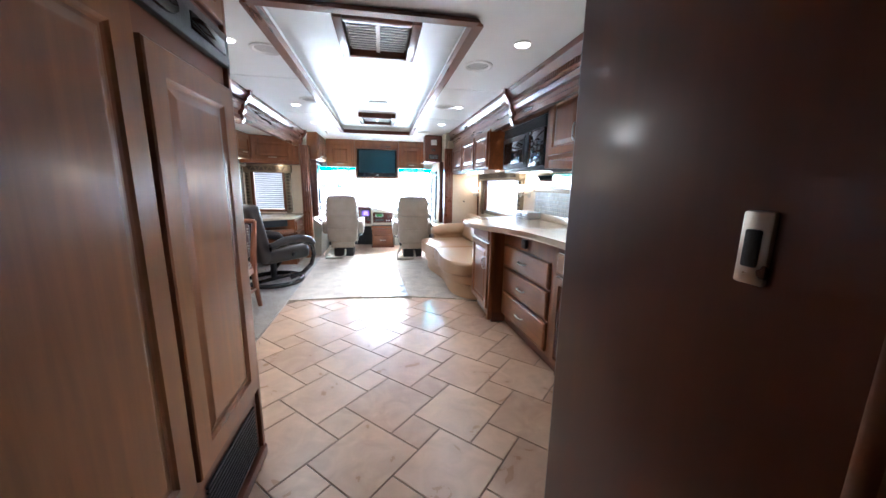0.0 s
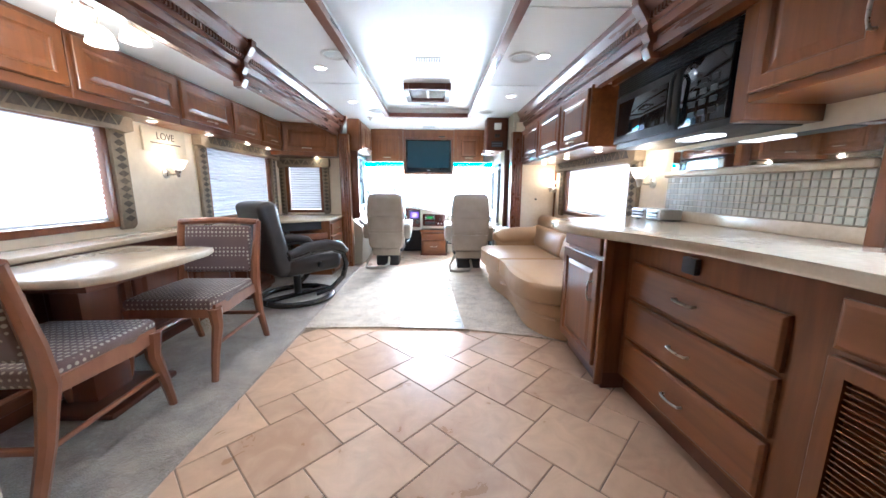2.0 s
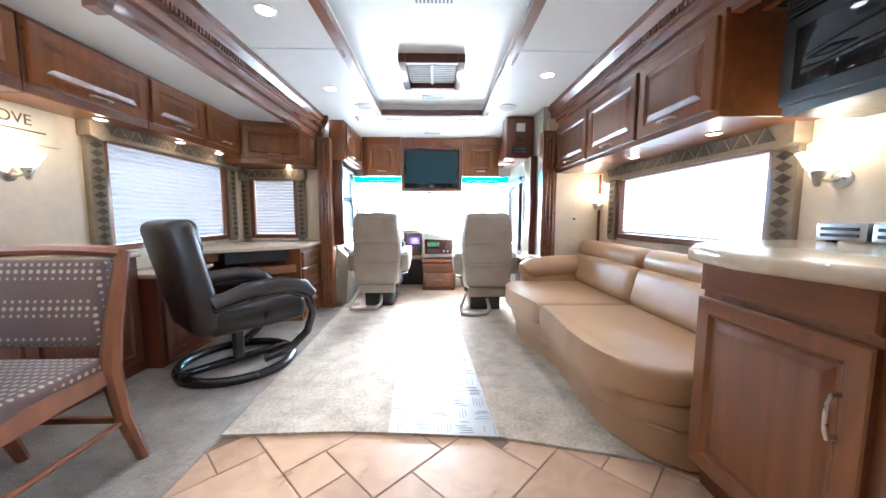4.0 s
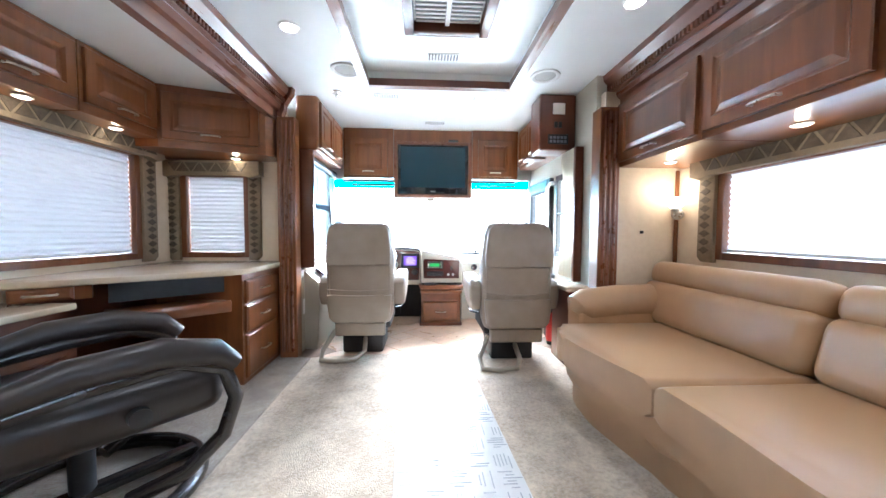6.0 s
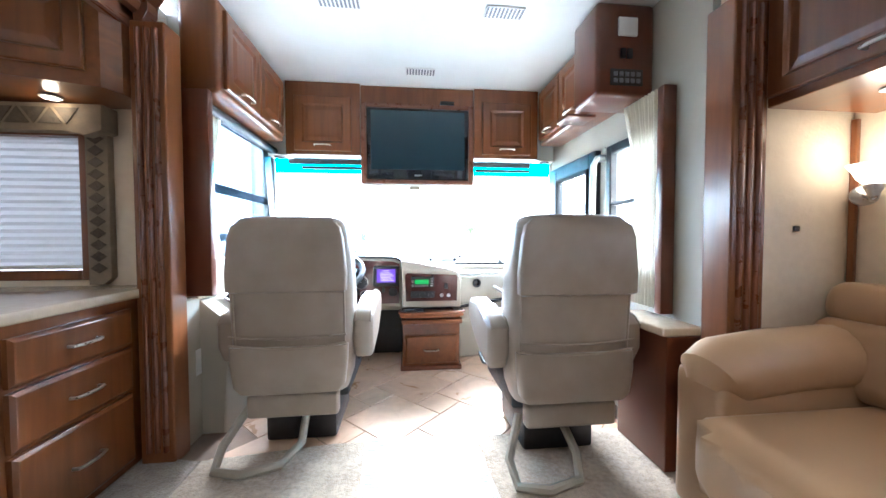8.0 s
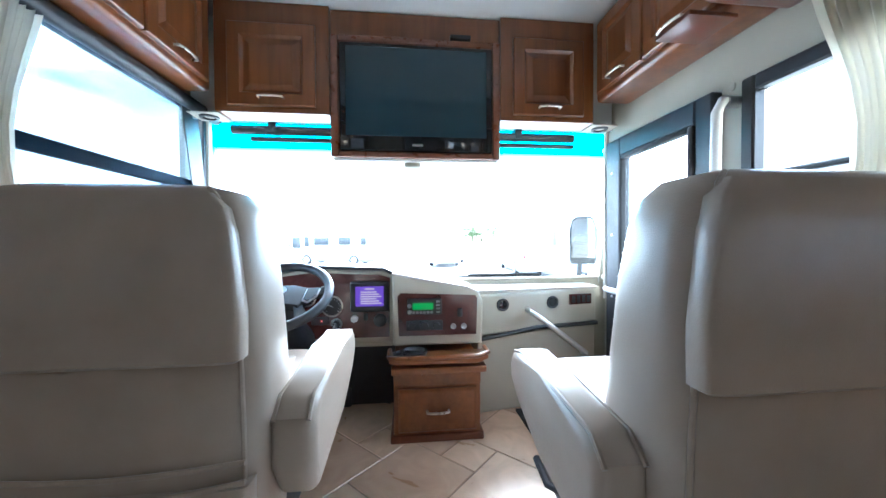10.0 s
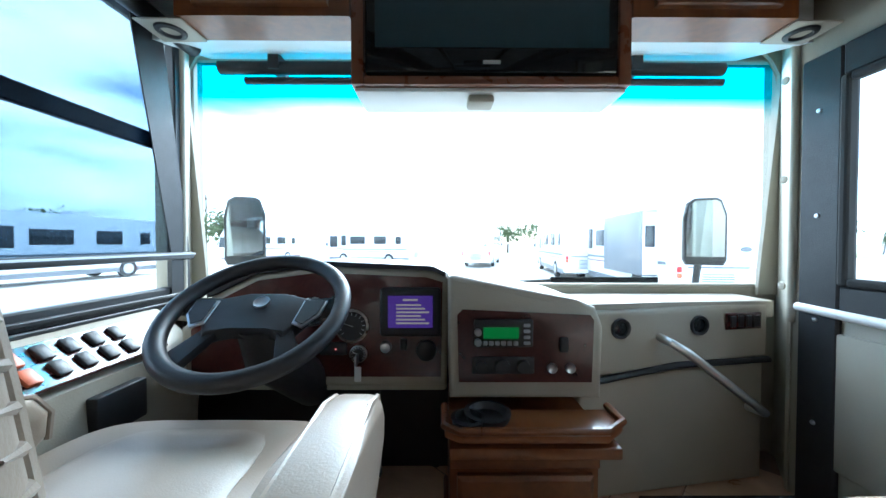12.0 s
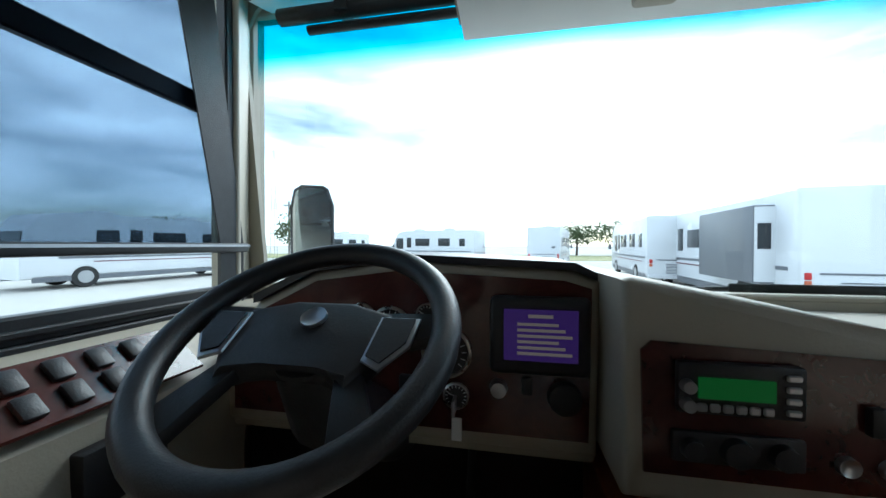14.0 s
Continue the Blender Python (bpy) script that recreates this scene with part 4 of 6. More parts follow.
sg = thing("wall_sign", (-2.04, 3.85, 1.45), "cream wooden sign reading LOVE above faint lines", "sign")
part("board", box(B(), -2.049, -2.03, 3.64, 4.06, 1.36, 1.53, 0.003), PAPER, sg)
words(sg, "LOVE", face(-2.0285, 3.85, 1.475, 90), 0.075, INK)
for k in range(2):
    part("faint_line", box(B(), -2.0295, -2.0285, 3.70 + 0.03 * k, 4.0 - 0.03 * k, 1.42 - 0.025 * k, 1.428 - 0.025 * k), PAPER if k else INK, sg, smooth=False)

# ---- desk ----
dk = thing("desk", (-1.6, 5.1, 0), "built-in corner desk with a cream top", "desk")
dp = [(-2.047, 4.68), (-1.96, 4.66), (-1.90, 4.69), (-1.24, 5.17), (-1.19, 5.25), (-1.19, 5.70), (-1.21, 5.845), (-2.047, 5.845)]
part("desktop", prism(B(), dp, 0.70, 0.735, bevel=0.01, seg=3), STONE, dk)
part("side_base", box(B(), -2.047, -1.74, 4.26, 4.72, 0.016, 0.60), WOOD_D, dk, smooth=False)
door(dk, face(-1.74, 4.29, 0.05, 90), 0.48, 0.40, mat=WOOD_D)
part("side_top", box(B(), -2.047, -1.70, 4.255, 4.76, 0.60, 0.63, 0.008, 3), STONE, dk)
part("apron", prism(B(), [(-1.93, 4.70), (-1.72, 4.85), (-1.76, 4.90), (-1.97, 4.75)], 0.635, 0.70), WOOD, dk, smooth=False)
drawer(dk, face(-1.93, 4.70, 0.638, 35.5), 0.20, 0.058)
part("back_panel", box(B(), -2.047, -2.0, 4.80, 5.80, 0.016, 0.70), WOOD_D, dk, smooth=False)
part("drawer_case", box(B(), -1.72, -1.225, 5.24, 5.80, 0.016, 0.699), WOOD, dk, smooth=False)
for z, h in ((0.05, 0.27), (0.335, 0.17), (0.52, 0.14)):
    drawer(dk, face(-1.225, 5.265, z, 90), 0.42, h, WOOD)
kb = face(-1.66, 4.83, 0.535, 40)
t = part("keyboard_tray", box(B(), 0.0, 0.52, -0.012, 0.012, -0.02, 0.26, 0.005, 2, kb @ Matrix.Translation((0, 0, -0.20))), WOOD_L, dk, "pull-out wooden keyboard tray")
part("tray_front", box(B(), 0.0, 0.52, -0.03, 0.035, 0.06, 0.085, 0.006, 2, kb), WOOD_L, t)
# solid black block that paints the shade under the desktop
part("recess_shade", box(B(), 0.02, 0.52, 0.06, 0.16, -0.3, -0.10, m=kb), BLACK, dk, "black block for the shade in the open recess", smooth=False)

# ---- recliner ----
rc = thing("recliner", (-1.29, 4.33, 0.014), "dark leather swivel recliner on a black ring base", "armchair", turn=50)
def L(name, bm, mat, parent=rc, label=""):
    return part(name, bm, mat, parent, label, local=True)
L("ring_base", tube(B(), [(0.33 * math.cos(k * math.tau / 40), 0.33 * math.sin(k * math.tau / 40), 0.028) for k in range(40)], 0.028, 10, True), BLACKW, label="round black wooden ring base")
L("cross_bar", box(B(), -0.33, 0.33, -0.03, 0.03, 0.02, 0.055, 0.01), BLACKW)
L("post", tube(B(), [(0, 0, 0.05), (0, 0, 0.30)], 0.035, 14), BLACK)
L("seat_cushion", box(B(), -0.24, 0.36, -0.26, 0.26, 0.28, 0.45, 0.06, 4), BLACKL, label="thick dark leather seat")
mb = Matrix.Translation((-0.19, 0, 0.32)) @ Matrix.Rotation(radians(-12), 4, "Y")
L("backrest", box(B(), -0.10, 0.06, -0.26, 0.26, -0.02, 0.655, 0.055, 4, mb), BLACKL, label="tall tapering leather backrest")
L("headrest", box(B(), -0.05, 0.085, -0.22, 0.22, 0.44, 0.65, 0.05, 4, mb), BLACKL)
for s in (-1, 1):
    L("arm_pad", tube(B(), [(-0.22, s * 0.31, 0.50), (-0.05, s * 0.32, 0.55), (0.15, s * 0.32, 0.555), (0.30, s * 0.315, 0.52), (0.36, s * 0.31, 0.46)], [0.035, 0.045, 0.05, 0.045, 0.035], 12), BLACKL, label="padded dark leather arm")
    L("bentwood_arm", tube(B(), [(-0.22, s * 0.31, 0.47), (0.0, s * 0.31, 0.50), (0.2, s * 0.31, 0.51), (0.33, s * 0.31, 0.45), (0.37, s * 0.30, 0.33), (0.33, s * 0.29, 0.20), (0.22, s * 0.27, 0.11), (0.08, s * 0.20, 0.06)], 0.026, 10), BLACKW, label="curved black bentwood arm loop")
    L("pivot_knob", lathe(B(), [(0.03, 0), (0.03, 0.03), (0, 0.035)], Matrix.Translation((0.1, s * 0.27, 0.36)) @ Matrix.Rotation(radians(-90 * s), 4, "X")), BLACK)

# ---- sofa ----
so = thing("sofa", (1.1, 4.35, 0.012), "long tan leather sofa with a curved base and piped cushions", "sofa")
SOFA_EDGE = [(3.30, 0.93), (3.34, 0.85), (3.41, 0.78), (3.50, 0.735), (3.62, 0.71), (3.80, 0.70), (4.05, 0.715), (4.29, 0.705), (4.50, 0.655), (4.70, 0.615), (4.86, 0.605), (4.98, 0.625), (5.06, 0.67), (5.12, 0.75)]

def front(y):
    for (a, xa), (b, xb) in zip(SOFA_EDGE, SOFA_EDGE[1:]):
        if y <= b + 1e-6:
            return xa + (xb - xa) * (y - a) / (b - a)
    return SOFA_EDGE[-1][1]

def sofa_slab(dx, a, b, back, z0, z1, bevel):
    yy = sorted({a, b, *[a + (b - a) * k / 22 for k in range(23)]})
    return prism(B(), [(front(y) + dx, y) for y in yy] + [(back, b), (back, a)], z0, z1, bevel=bevel, seg=4)

part("base", sofa_slab(0.095, 3.31, 5.12, 1.55, 0.012, 0.17, 0.015), TAN, so, "curved leather base skirt")
part("base_piping", tube(B(), [(front(3.33 + 1.76 * k / 30) + 0.072, 3.33 + 1.76 * k / 30, 0.168) for k in range(31)], 0.009, 8), TAN, so)
part("base_band", sofa_slab(0.055, 3.31, 5.12, 1.52, 0.165, 0.29, 0.03), TAN, so, "padded leather band")
for a, b in ((3.305, 4.285), (4.295, 5.12)):
    part("seat_cushion", sofa_slab(0.0, a, b, 1.36, 0.275, 0.42, 0.035), TAN, so, "plump tan leather seat cushion")
for a, b in ((3.31, 4.295), (4.305, 5.30)):
    m = Matrix.Translation((1.36, 0, 0.40)) @ Matrix.Rotation(radians(14), 4, "Y")
    bk = part("back_cushion", box(B(), -0.09, 0.10, a, b, 0.0, 0.26, 0.06, 4, m), TAN, so, "tan leather back cushion")
    part("head_roll", box(B(), -0.075, 0.11, a + 0.004, b - 0.004, 0.23, 0.39, 0.065, 4, m), TAN, bk, "padded head roll")
part("sofa_arm", tube(B(), [(0.835, 5.20, 0.46), (0.85, 5.20, 0.49), (0.90, 5.21, 0.505), (1.1, 5.22, 0.52), (1.40, 5.22, 0.53)], [0.05, 0.09, 0.105, 0.11, 0.11], 16), TAN, so, "rounded leather arm")
part("arm_panel", box(B(), 0.83, 1.5, 5.13, 5.32, 0.012, 0.50, 0.03, 3), TAN, so)
part("far_arm", box(B(), 0.98, 1.5, 3.30, 3.308, 0.3, 0.55), TAN, so)

et = thing("end_table", (0.98, 5.62, 0), "narrow cherry end table with a cream top", "table")
part("cabinet", box(B(), 0.885, 1.045, 5.42, 5.72, 0.014, 0.55, 0.004), WOOD_D, et, smooth=False)
part("top", box(B(), 0.868, 1.045, 5.42, 5.76, 0.55, 0.585, 0.01, 3), STONE, et)
pg = thing("wall_outlet", (1.354, 5.357, 0.97), "tiny black wall jack on the cream wall", "outlet")
part("cover", box(B(), 1.342, 1.366, 5.351, 5.36, 0.96, 0.98, 0.003), BLACK, pg)
bt2 = thing("corner_trim", (1.59, 5.35, 0.4), "thin cherry strip in the wall corner", "trim", kind="structure")
part("strip", box(B(), 1.578, 1.597, 5.338, 5.357, 0.02, 1.385, 0.003), WOOD, bt2)

# ---- runner ----
rn = thing("floor_runner", (0, 4.65, 0.012), "white plastic runner with grey dashes on the carpet", "rug")
ra, rb = (-0.19, 3.58), (-0.31, 5.78)
def rp(u, v):
    return (ra[0] + (rb[0] - ra[0]) * v + 0.50 * u, ra[1] + (rb[1] - ra[1]) * v - 0.04 * u)
bm = B()
vs = [[bm.verts.new((*rp(i / 6, j / 24), 0.0165 + 0.0012 * math.sin(j * 1.7 + i))) for i in range(7)] for j in range(25)]
for j in range(24):
    for i in range(6):
        bm.faces.new((vs[j][i], vs[j][i + 1], vs[j + 1][i + 1], vs[j + 1][i]))
bmesh.ops.solidify(bm, geom=bm.faces[:], thickness=0.002)
part("sheet", bm, RUNNER, rn, smooth=True)
bm = B()
rnd = random.Random(4)
for bi in range(5):
    for bj in range(20):
        for k in range(6):
            if rnd.random() < 0.25:
                continue
            u0, v0, lu, lv = bi / 5 + 0.01, bj / 20 + 0.003, 0.18, 0.044
            if (bi + bj) % 2:
                a0 = rnd.uniform(0, 0.4)
                q0, q1 = rp(u0 + lu * a0, v0 + lv * (k + 0.5) / 6), rp(u0 + lu * rnd.uniform(0.6, 1), v0 + lv * (k + 0.5) / 6)
                box(bm, q0[0], q1[0], q0[1] - 0.0022, q0[1] + 0.0022, 0.0180, 0.0192)
            else:
                q0, q1 = rp(u0 + lu * (k + 0.5) / 6, v0 + lv * rnd.uniform(0, 0.3)), rp(u0 + lu * (k + 0.5) / 6, v0 + lv * rnd.uniform(0.6, 1))
                box(bm, q0[0] - 0.0022, q0[0] + 0.0022, q0[1], q1[1], 0.0180, 0.0192)
tagged(part("dash_print", bm, RMARK, rn, smooth=False), kind="stuff")
# ---- cockpit: captain seats ----
def loft(bm, levels, power=3.4, seg=28):
    """Rounded-rectangle rings stacked upward; a level is (z, half width, y rear, y front)."""
    old = None
    for z, hw, y0, y1 in levels:
        ring = []
        for k in range(seg):
            c, d = math.cos(k * math.tau / seg), math.sin(k * math.tau / seg)
            ring.append(bm.verts.new((math.copysign(abs(c) ** (2 / power), c) * hw, (y0 + y1) / 2 + math.copysign(abs(d) ** (2 / power), d) * (y1 - y0) / 2, z)))
        if old:
            for k in range(seg):
                bm.faces.new((old[k], old[(k + 1) % seg], ring[(k + 1) % seg], ring[k]))
        else:
            bm.faces.new(ring[::-1])
        old = ring
    bm.faces.new(old)
    return bm

def captain_seat(at, mirror, reach):
    """Faces +y; the back's rear face at local y = 0; reach is the y of the arm tips."""
    s = thing("captain_seat", at, "beige leather captain seat with armrests on a pedestal", "seat", "captain seats")
    P = lambda n, bm, mat=SEAT, label="": part(n, bm, mat, s, label, local=True)
    levels = [(0.255, 0.19, 0.06, 0.17), (0.275, 0.225, 0.03, 0.21), (0.33, 0.243, 0.012, 0.235), (0.45, 0.252, 0.002, 0.255), (0.58, 0.256, -0.004, 0.24), (0.72, 0.256, -0.010, 0.215),
              (0.86, 0.252, -0.016, 0.195), (0.95, 0.242, -0.018, 0.178), (0.995, 0.228, -0.012, 0.16), (1.02, 0.205, 0.004, 0.135), (1.03, 0.16, 0.028, 0.105)]
    b = P("backrest", loft(B(), levels, 4.2, 40), label="tall rounded leather back")

    def skin(z, share, side):
        """A point on the back's skin, share of the way to its front face."""
        for p, q in zip(levels, levels[1:]):
            if z <= q[0]:
                f = (z - p[0]) / (q[0] - p[0])
                hw, y0, y1 = (p[k] + (q[k] - p[k]) * f for k in (1, 2, 3))
                return Vector((side * hw * (1 - abs(share) ** 4.2) ** (1 / 4.2), (y0 + y1) / 2 + share * (y1 - y0) / 2, z))

    part("back_pad", loft(B(), [(0.44, 0.14, 0.15, 0.26), (0.47, 0.185, 0.14, 0.29), (0.58, 0.20, 0.12, 0.275), (0.70, 0.19, 0.1, 0.245), (0.735, 0.16, 0.1, 0.22)], 3.4), SEAT, b, "padded lumbar cushion", local=True)
    part("head_pad", loft(B(), [(0.745, 0.16, 0.08, 0.225), (0.77, 0.19, 0.08, 0.25), (0.88, 0.19, 0.07, 0.232), (0.965, 0.165, 0.06, 0.20), (0.99, 0.13, 0.06, 0.17)], 3.4), SEAT, b, "padded head cushion", local=True)
    part("head_panel", loft(B(), [(0.715, 0.225, -0.022, 0.02), (0.722, 0.238, -0.030, 0.02), (0.80, 0.240, -0.033, 0.02), (0.94, 0.226, -0.034, 0.02), (0.985, 0.214, -0.026, 0.02), (1.012, 0.185, -0.006, 0.03)], 7, 40), SEAT, b, "stitched head panel", local=True)
    for sd in (-1, 1):
        part("piping", tube(B(), [skin(z, -0.82, sd) for z in (0.30, 0.4, 0.50, 0.6, 0.72, 0.8, 0.88, 0.94, 0.98, 1.005, 1.022)], 0.005, 8), SEAT, b, local=True)
        part("front_piping", tube(B(), [skin(z, 0.84, sd) for z in (0.34, 0.45, 0.55, 0.65, 0.72, 0.8, 0.88, 0.95, 0.99)], 0.006, 8), SEAT, b, local=True)
        bm = B()
        for k in range(11):
            z = 0.75 + 0.021 * k
            tube(bm, [skin(z - 0.012, 0.93, sd), skin(z - 0.004, 0.87, sd), skin(z + 0.003, 0.75, sd), skin(z + 0.008, 0.6, sd)], [0.002, 0.0035, 0.0035, 0.001], 6)
        part("pleats", bm, SEAT, b, "gathered leather pleats", local=True)
    for z, sag in ((0.535, 0.014), (0.50, 0.022)):
        part("pocket_seam", tube(B(), [(x, -0.003 - 0.006 * math.cos(x * 6), z - sag * math.cos(x * 6.5)) for x in (-0.235, -0.16, -0.08, 0, 0.08, 0.16, 0.235)], 0.005, 8), SEAT, b, "sagging map-pocket edge", local=True)
    part("pocket", loft(B(), [(0.29, 0.20, -0.004, 0.05), (0.32, 0.225, -0.012, 0.05), (0.42, 0.236, -0.018, 0.05), (0.488, 0.238, -0.010, 0.05)], 7, 40), SEAT, b, local=True)
    P("lower_skirt", box(B(), -0.19, 0.19, 0.03, 0.09, 0.17, 0.27, 0.015, 3))
    c = P("seat_cushion", loft(B(), [(0.35, 0.22, 0.12, 0.66), (0.38, 0.247, 0.10, 0.70), (0.47, 0.25, 0.10, 0.71), (0.515, 0.24, 0.11, 0.695), (0.532, 0.21, 0.14, 0.66)], 6, 40), label="wide leather seat cushion")
    part("centre_pad", loft(B(), [(0.50, 0.15, 0.18, 0.64), (0.533, 0.145, 0.19, 0.63), (0.544, 0.12, 0.22, 0.59)], 5), SEAT, c, local=True)
    for sd in (-1, 1):
        m = Matrix.Translation((sd * (0.292 if sd == mirror else 0.275), 0, 0)) @ Matrix(((0, 0, 1, 0), (1, 0, 0, 0), (0, 1, 0, 0), (0, 0, 0, 1)))
        e = reach
        poly = [(0.10, 0.40), (0.06, 0.47), (0.06, 0.575), (0.10, 0.61), (e - 0.22, 0.628), (e - 0.08, 0.635), (e - 0.025, 0.622), (e, 0.585), (e - 0.005, 0.54), (e - 0.07, 0.49), (e - 0.22, 0.43)]
        a = P("armrest", prism(B(), poly, -0.046, 0.046, m, 0.026, 5), label="padded leather armrest")
        for w in (-0.034, 0.034):
            part("piping", tube(B(), [m @ Vector((u, v - 0.004, w)) for u, v in poly[2:9]], 0.005, 6), SEAT, a, local=True)
    P("side_box", box(B(), -0.22, 0.22, 0.14, 0.58, 0.20, 0.36, 0.02), BLACK)
    P("pedestal", box(B(), -0.16, 0.16, 0.15, 0.5, 0.0, 0.21, 0.02), BLACK, "dark metal pedestal")
    P("seat_belt", tube(B(), [(-0.2, 0.10, 0.20), (-0.27, 0.0, 0.08), (-0.26, -0.08, 0.03), (-0.15, -0.11, 0.03), (-0.02, -0.07, 0.03), (0.03, 0.05, 0.05), (0.02, 0.16, 0.12)], 0.018, 8), CREAM, "looped beige seat belt")
    P("lever", tube(B(), [(mirror * 0.24, 0.30, 0.33), (mirror * 0.29, 0.36, 0.33), (mirror * 0.295, 0.42, 0.36)], 0.009), BLACK)
    return s

captain_seat((-0.605, 5.675, 0.0), 1, 0.60)
captain_seat((0.545, 5.47, 0.0), -1, 0.52)

# ---- front overhead cabinets and television ----
def front_cab(x0, x1):
    c = thing("front_cabinet", ((x0 + x1) / 2, 6.85, 1.52), "cherry cabinet above the windshield", "cabinet", "front overhead cabinets")
    part("body", box(B(), x0, x1, 6.68, 6.80, 1.525, CZ - 0.004), WOOD, c, smooth=False)
    door(c, face(x0 + 0.06, 6.68, 1.55, 0), x1 - x0 - 0.12, 0.375, ((x1 - x0) / 2 - 0.06, 0.035, False), stile=0.055)

front_cab(-0.945, -0.44)
front_cab(0.38, 0.86)
so2 = thing("soffit", (0, 6.9, 1.51), "white padded soffit behind the visors", "panel", kind="structure")
for x0, x1 in ((-1.12, -0.44), (0.38, 1.04)):
    part("pad", prism(B(), [(6.805, 1.53), (7.097, 1.625), (7.097, CZ - 0.005), (6.805, CZ - 0.005)], x0, x1, Matrix(((0, 0, 1, 0), (1, 0, 0, 0), (0, 1, 0, 0), (0, 0, 0, 1)))), CEIL, so2, smooth=False)
tv = thing("television", (-0.03, 6.7, 1.33), "flat black television in a cherry surround, switched off", "television")
part("surround", box(B(), -0.436, 0.376, 6.70, 6.82, 1.33, CZ - 0.006), WOOD, tv, smooth=False)
for x0, x1, z0, z1 in ((-0.436, -0.40, 1.33, 1.90), (0.34, 0.376, 1.33, 1.90), (-0.40, 0.34, 1.33, 1.355), (-0.40, 0.34, 1.87, 1.90)):
    part("surround_rail", box(B(), x0, x1, 6.678, 6.70, z0, z1, 0.004), TRIM, tv)
part("bezel", box(B(), -0.395, 0.335, 6.672, 6.70, 1.36, 1.865, 0.008), GLOSSB, tv, "glossy black bezel")
part("screen", box(B(), -0.365, 0.305, 6.668, 6.674, 1.43, 1.845), TVSCR, tv, "dark blue-grey blank screen", smooth=False)
part("maker_badge", box(B(), -0.055, -0.005, 6.669, 6.673, 1.385, 1.395), NICKEL, tv, smooth=False)
part("receiver", box(B(), 0.13, 0.23, 6.67, 6.70, 1.905, 1.925, 0.003), BLACK, tv)
part("underside", box(B(), -0.43, 0.37, 6.70, 6.86, 1.318, 1.331, 0.003), WHITE, tv, "white underside board")
part("dome_lamp", box(B(), -0.095, -0.015, 6.71, 6.78, 1.292, 1.319, 0.01), CREAM, tv)

def side_cab(x0, x1, y0, y1, z0, a, label):
    c = thing("side_cabinet", ((x0 + x1) / 2, (y0 + y1) / 2, z0), label, "cabinet")
    part("body", box(B(), x0, x1, y0, y1, z0, CZ - 0.004, 0.02, 3), WOOD, c)
    w = (y1 - y0 - 0.08) / 2
    for k in range(2):
        if a > 0:
            m = face(x1, y0 + 0.04 + k * w, z0 + 0.03, 90)
        else:
            m = face(x0, y1 - 0.04 - k * w, z0 + 0.03, -90)
        door(c, m, w - 0.01, CZ - z0 - 0.07, (w / 2, 0.03, False))
    return c

side_cab(-1.127, -0.955, 5.87, 6.675, 1.60, 1, "cherry side cabinet over the driver window")
sc = side_cab(0.87, 1.047, 5.95, 6.675, 1.62, -1, "cherry side cabinet over the entry door")
cp = thing("switch_cabinet", (0.93, 5.78, 1.6), "dark cherry control cabinet with thermostat and switches", "cabinet")
part("body", box(B(), 0.76, 1.047, 5.72, 5.945, 1.60, CZ - 0.004, 0.02, 3), WOOD_D, cp)
part("thermostat", box(B(), 0.86, 0.955, 5.708, 5.722, 1.87, 1.955, 0.006), WHITE, cp, "small white thermostat")
for k in range(2):
    part("rocker", box(B(), 0.875 + 0.032 * k, 0.90 + 0.032 * k, 5.71, 5.722, 1.77, 1.815, 0.003), BLACK, cp)
sp = part("switch_panel", box(B(), 0.825, 0.985, 5.712, 5.722, 1.645, 1.72, 0.008), BLACK, cp)
for k in range(5):
    for j in range(2):
        part("key", box(B(), 0.838 + 0.028 * k, 0.858 + 0.028 * k, 5.708, 5.713, 1.655 + 0.03 * j, 1.675 + 0.03 * j, 0.002, 1), RVGREY, sp, smooth=False)
part("door_flap", box(B(), 0.74, 0.90, 5.96, 6.10, 1.585, 1.60, 0.004), WOOD_D, sc)
bl = thing("curtain_board", (-1.06, 5.86, 0.68), "dark cherry board hiding the driver curtain", "panel", kind="structure")
part("board", box(B(), -1.127, -0.98, 5.825, 5.865, 0.68, 1.597, 0.006), WOOD_D, bl)
br = thing("curtain_board", (1.02, 5.7, 0.6), "dark cherry board hiding the passenger curtain", "panel", kind="structure")
part("board", box(B(), 0.985, 1.047, 5.58, 5.62, 0.6, 1.597, 0.006), WOOD_D, br)
pb = thing("wall_panel", (-1.06, 5.9, 0), "cream lower wall panel beside the driver seat", "panel", kind="structure")
part("panel", box(B(), -1.127, -1.09, 5.83, 6.0, 0.0, 0.66, 0.008), CREAM, pb)
part("notice", box(B(), -1.0895, -1.088, 5.88, 5.97, 0.30, 0.42), WHITE, pb, "small white notice label", smooth=False)
part("outlet_cover", box(B(), -1.0895, -1.083, 6.01, 6.06, 0.16, 0.24), BLACK, pb)

def curtain(x, y0, y1, z0, z1, s, gather):
    c = thing("curtain", (x, (y0 + y1) / 2, z0), "cream gathered curtain tied back beside the window", "curtain", "cab curtains")
    bm = B()
    n, rows = 48, 10
    grid = []
    for j in range(rows + 1):
        v = j / rows
        wid = (y1 - y0) * (1 - gather * math.sin(math.pi * min(1, v * 0.9)) ** 2)
        grid.append([bm.verts.new((x + s * 0.018 * math.sin(k * 1.35), y0 + wid * k / n, z0 + (z1 - z0) * v)) for k in range(n + 1)])
    for a, b in zip(grid, grid[1:]):
        for k in range(n):
            bm.faces.new((a[k], a[k + 1], b[k + 1], b[k]))
    part("cloth", bm, CURT, c, smooth="all")

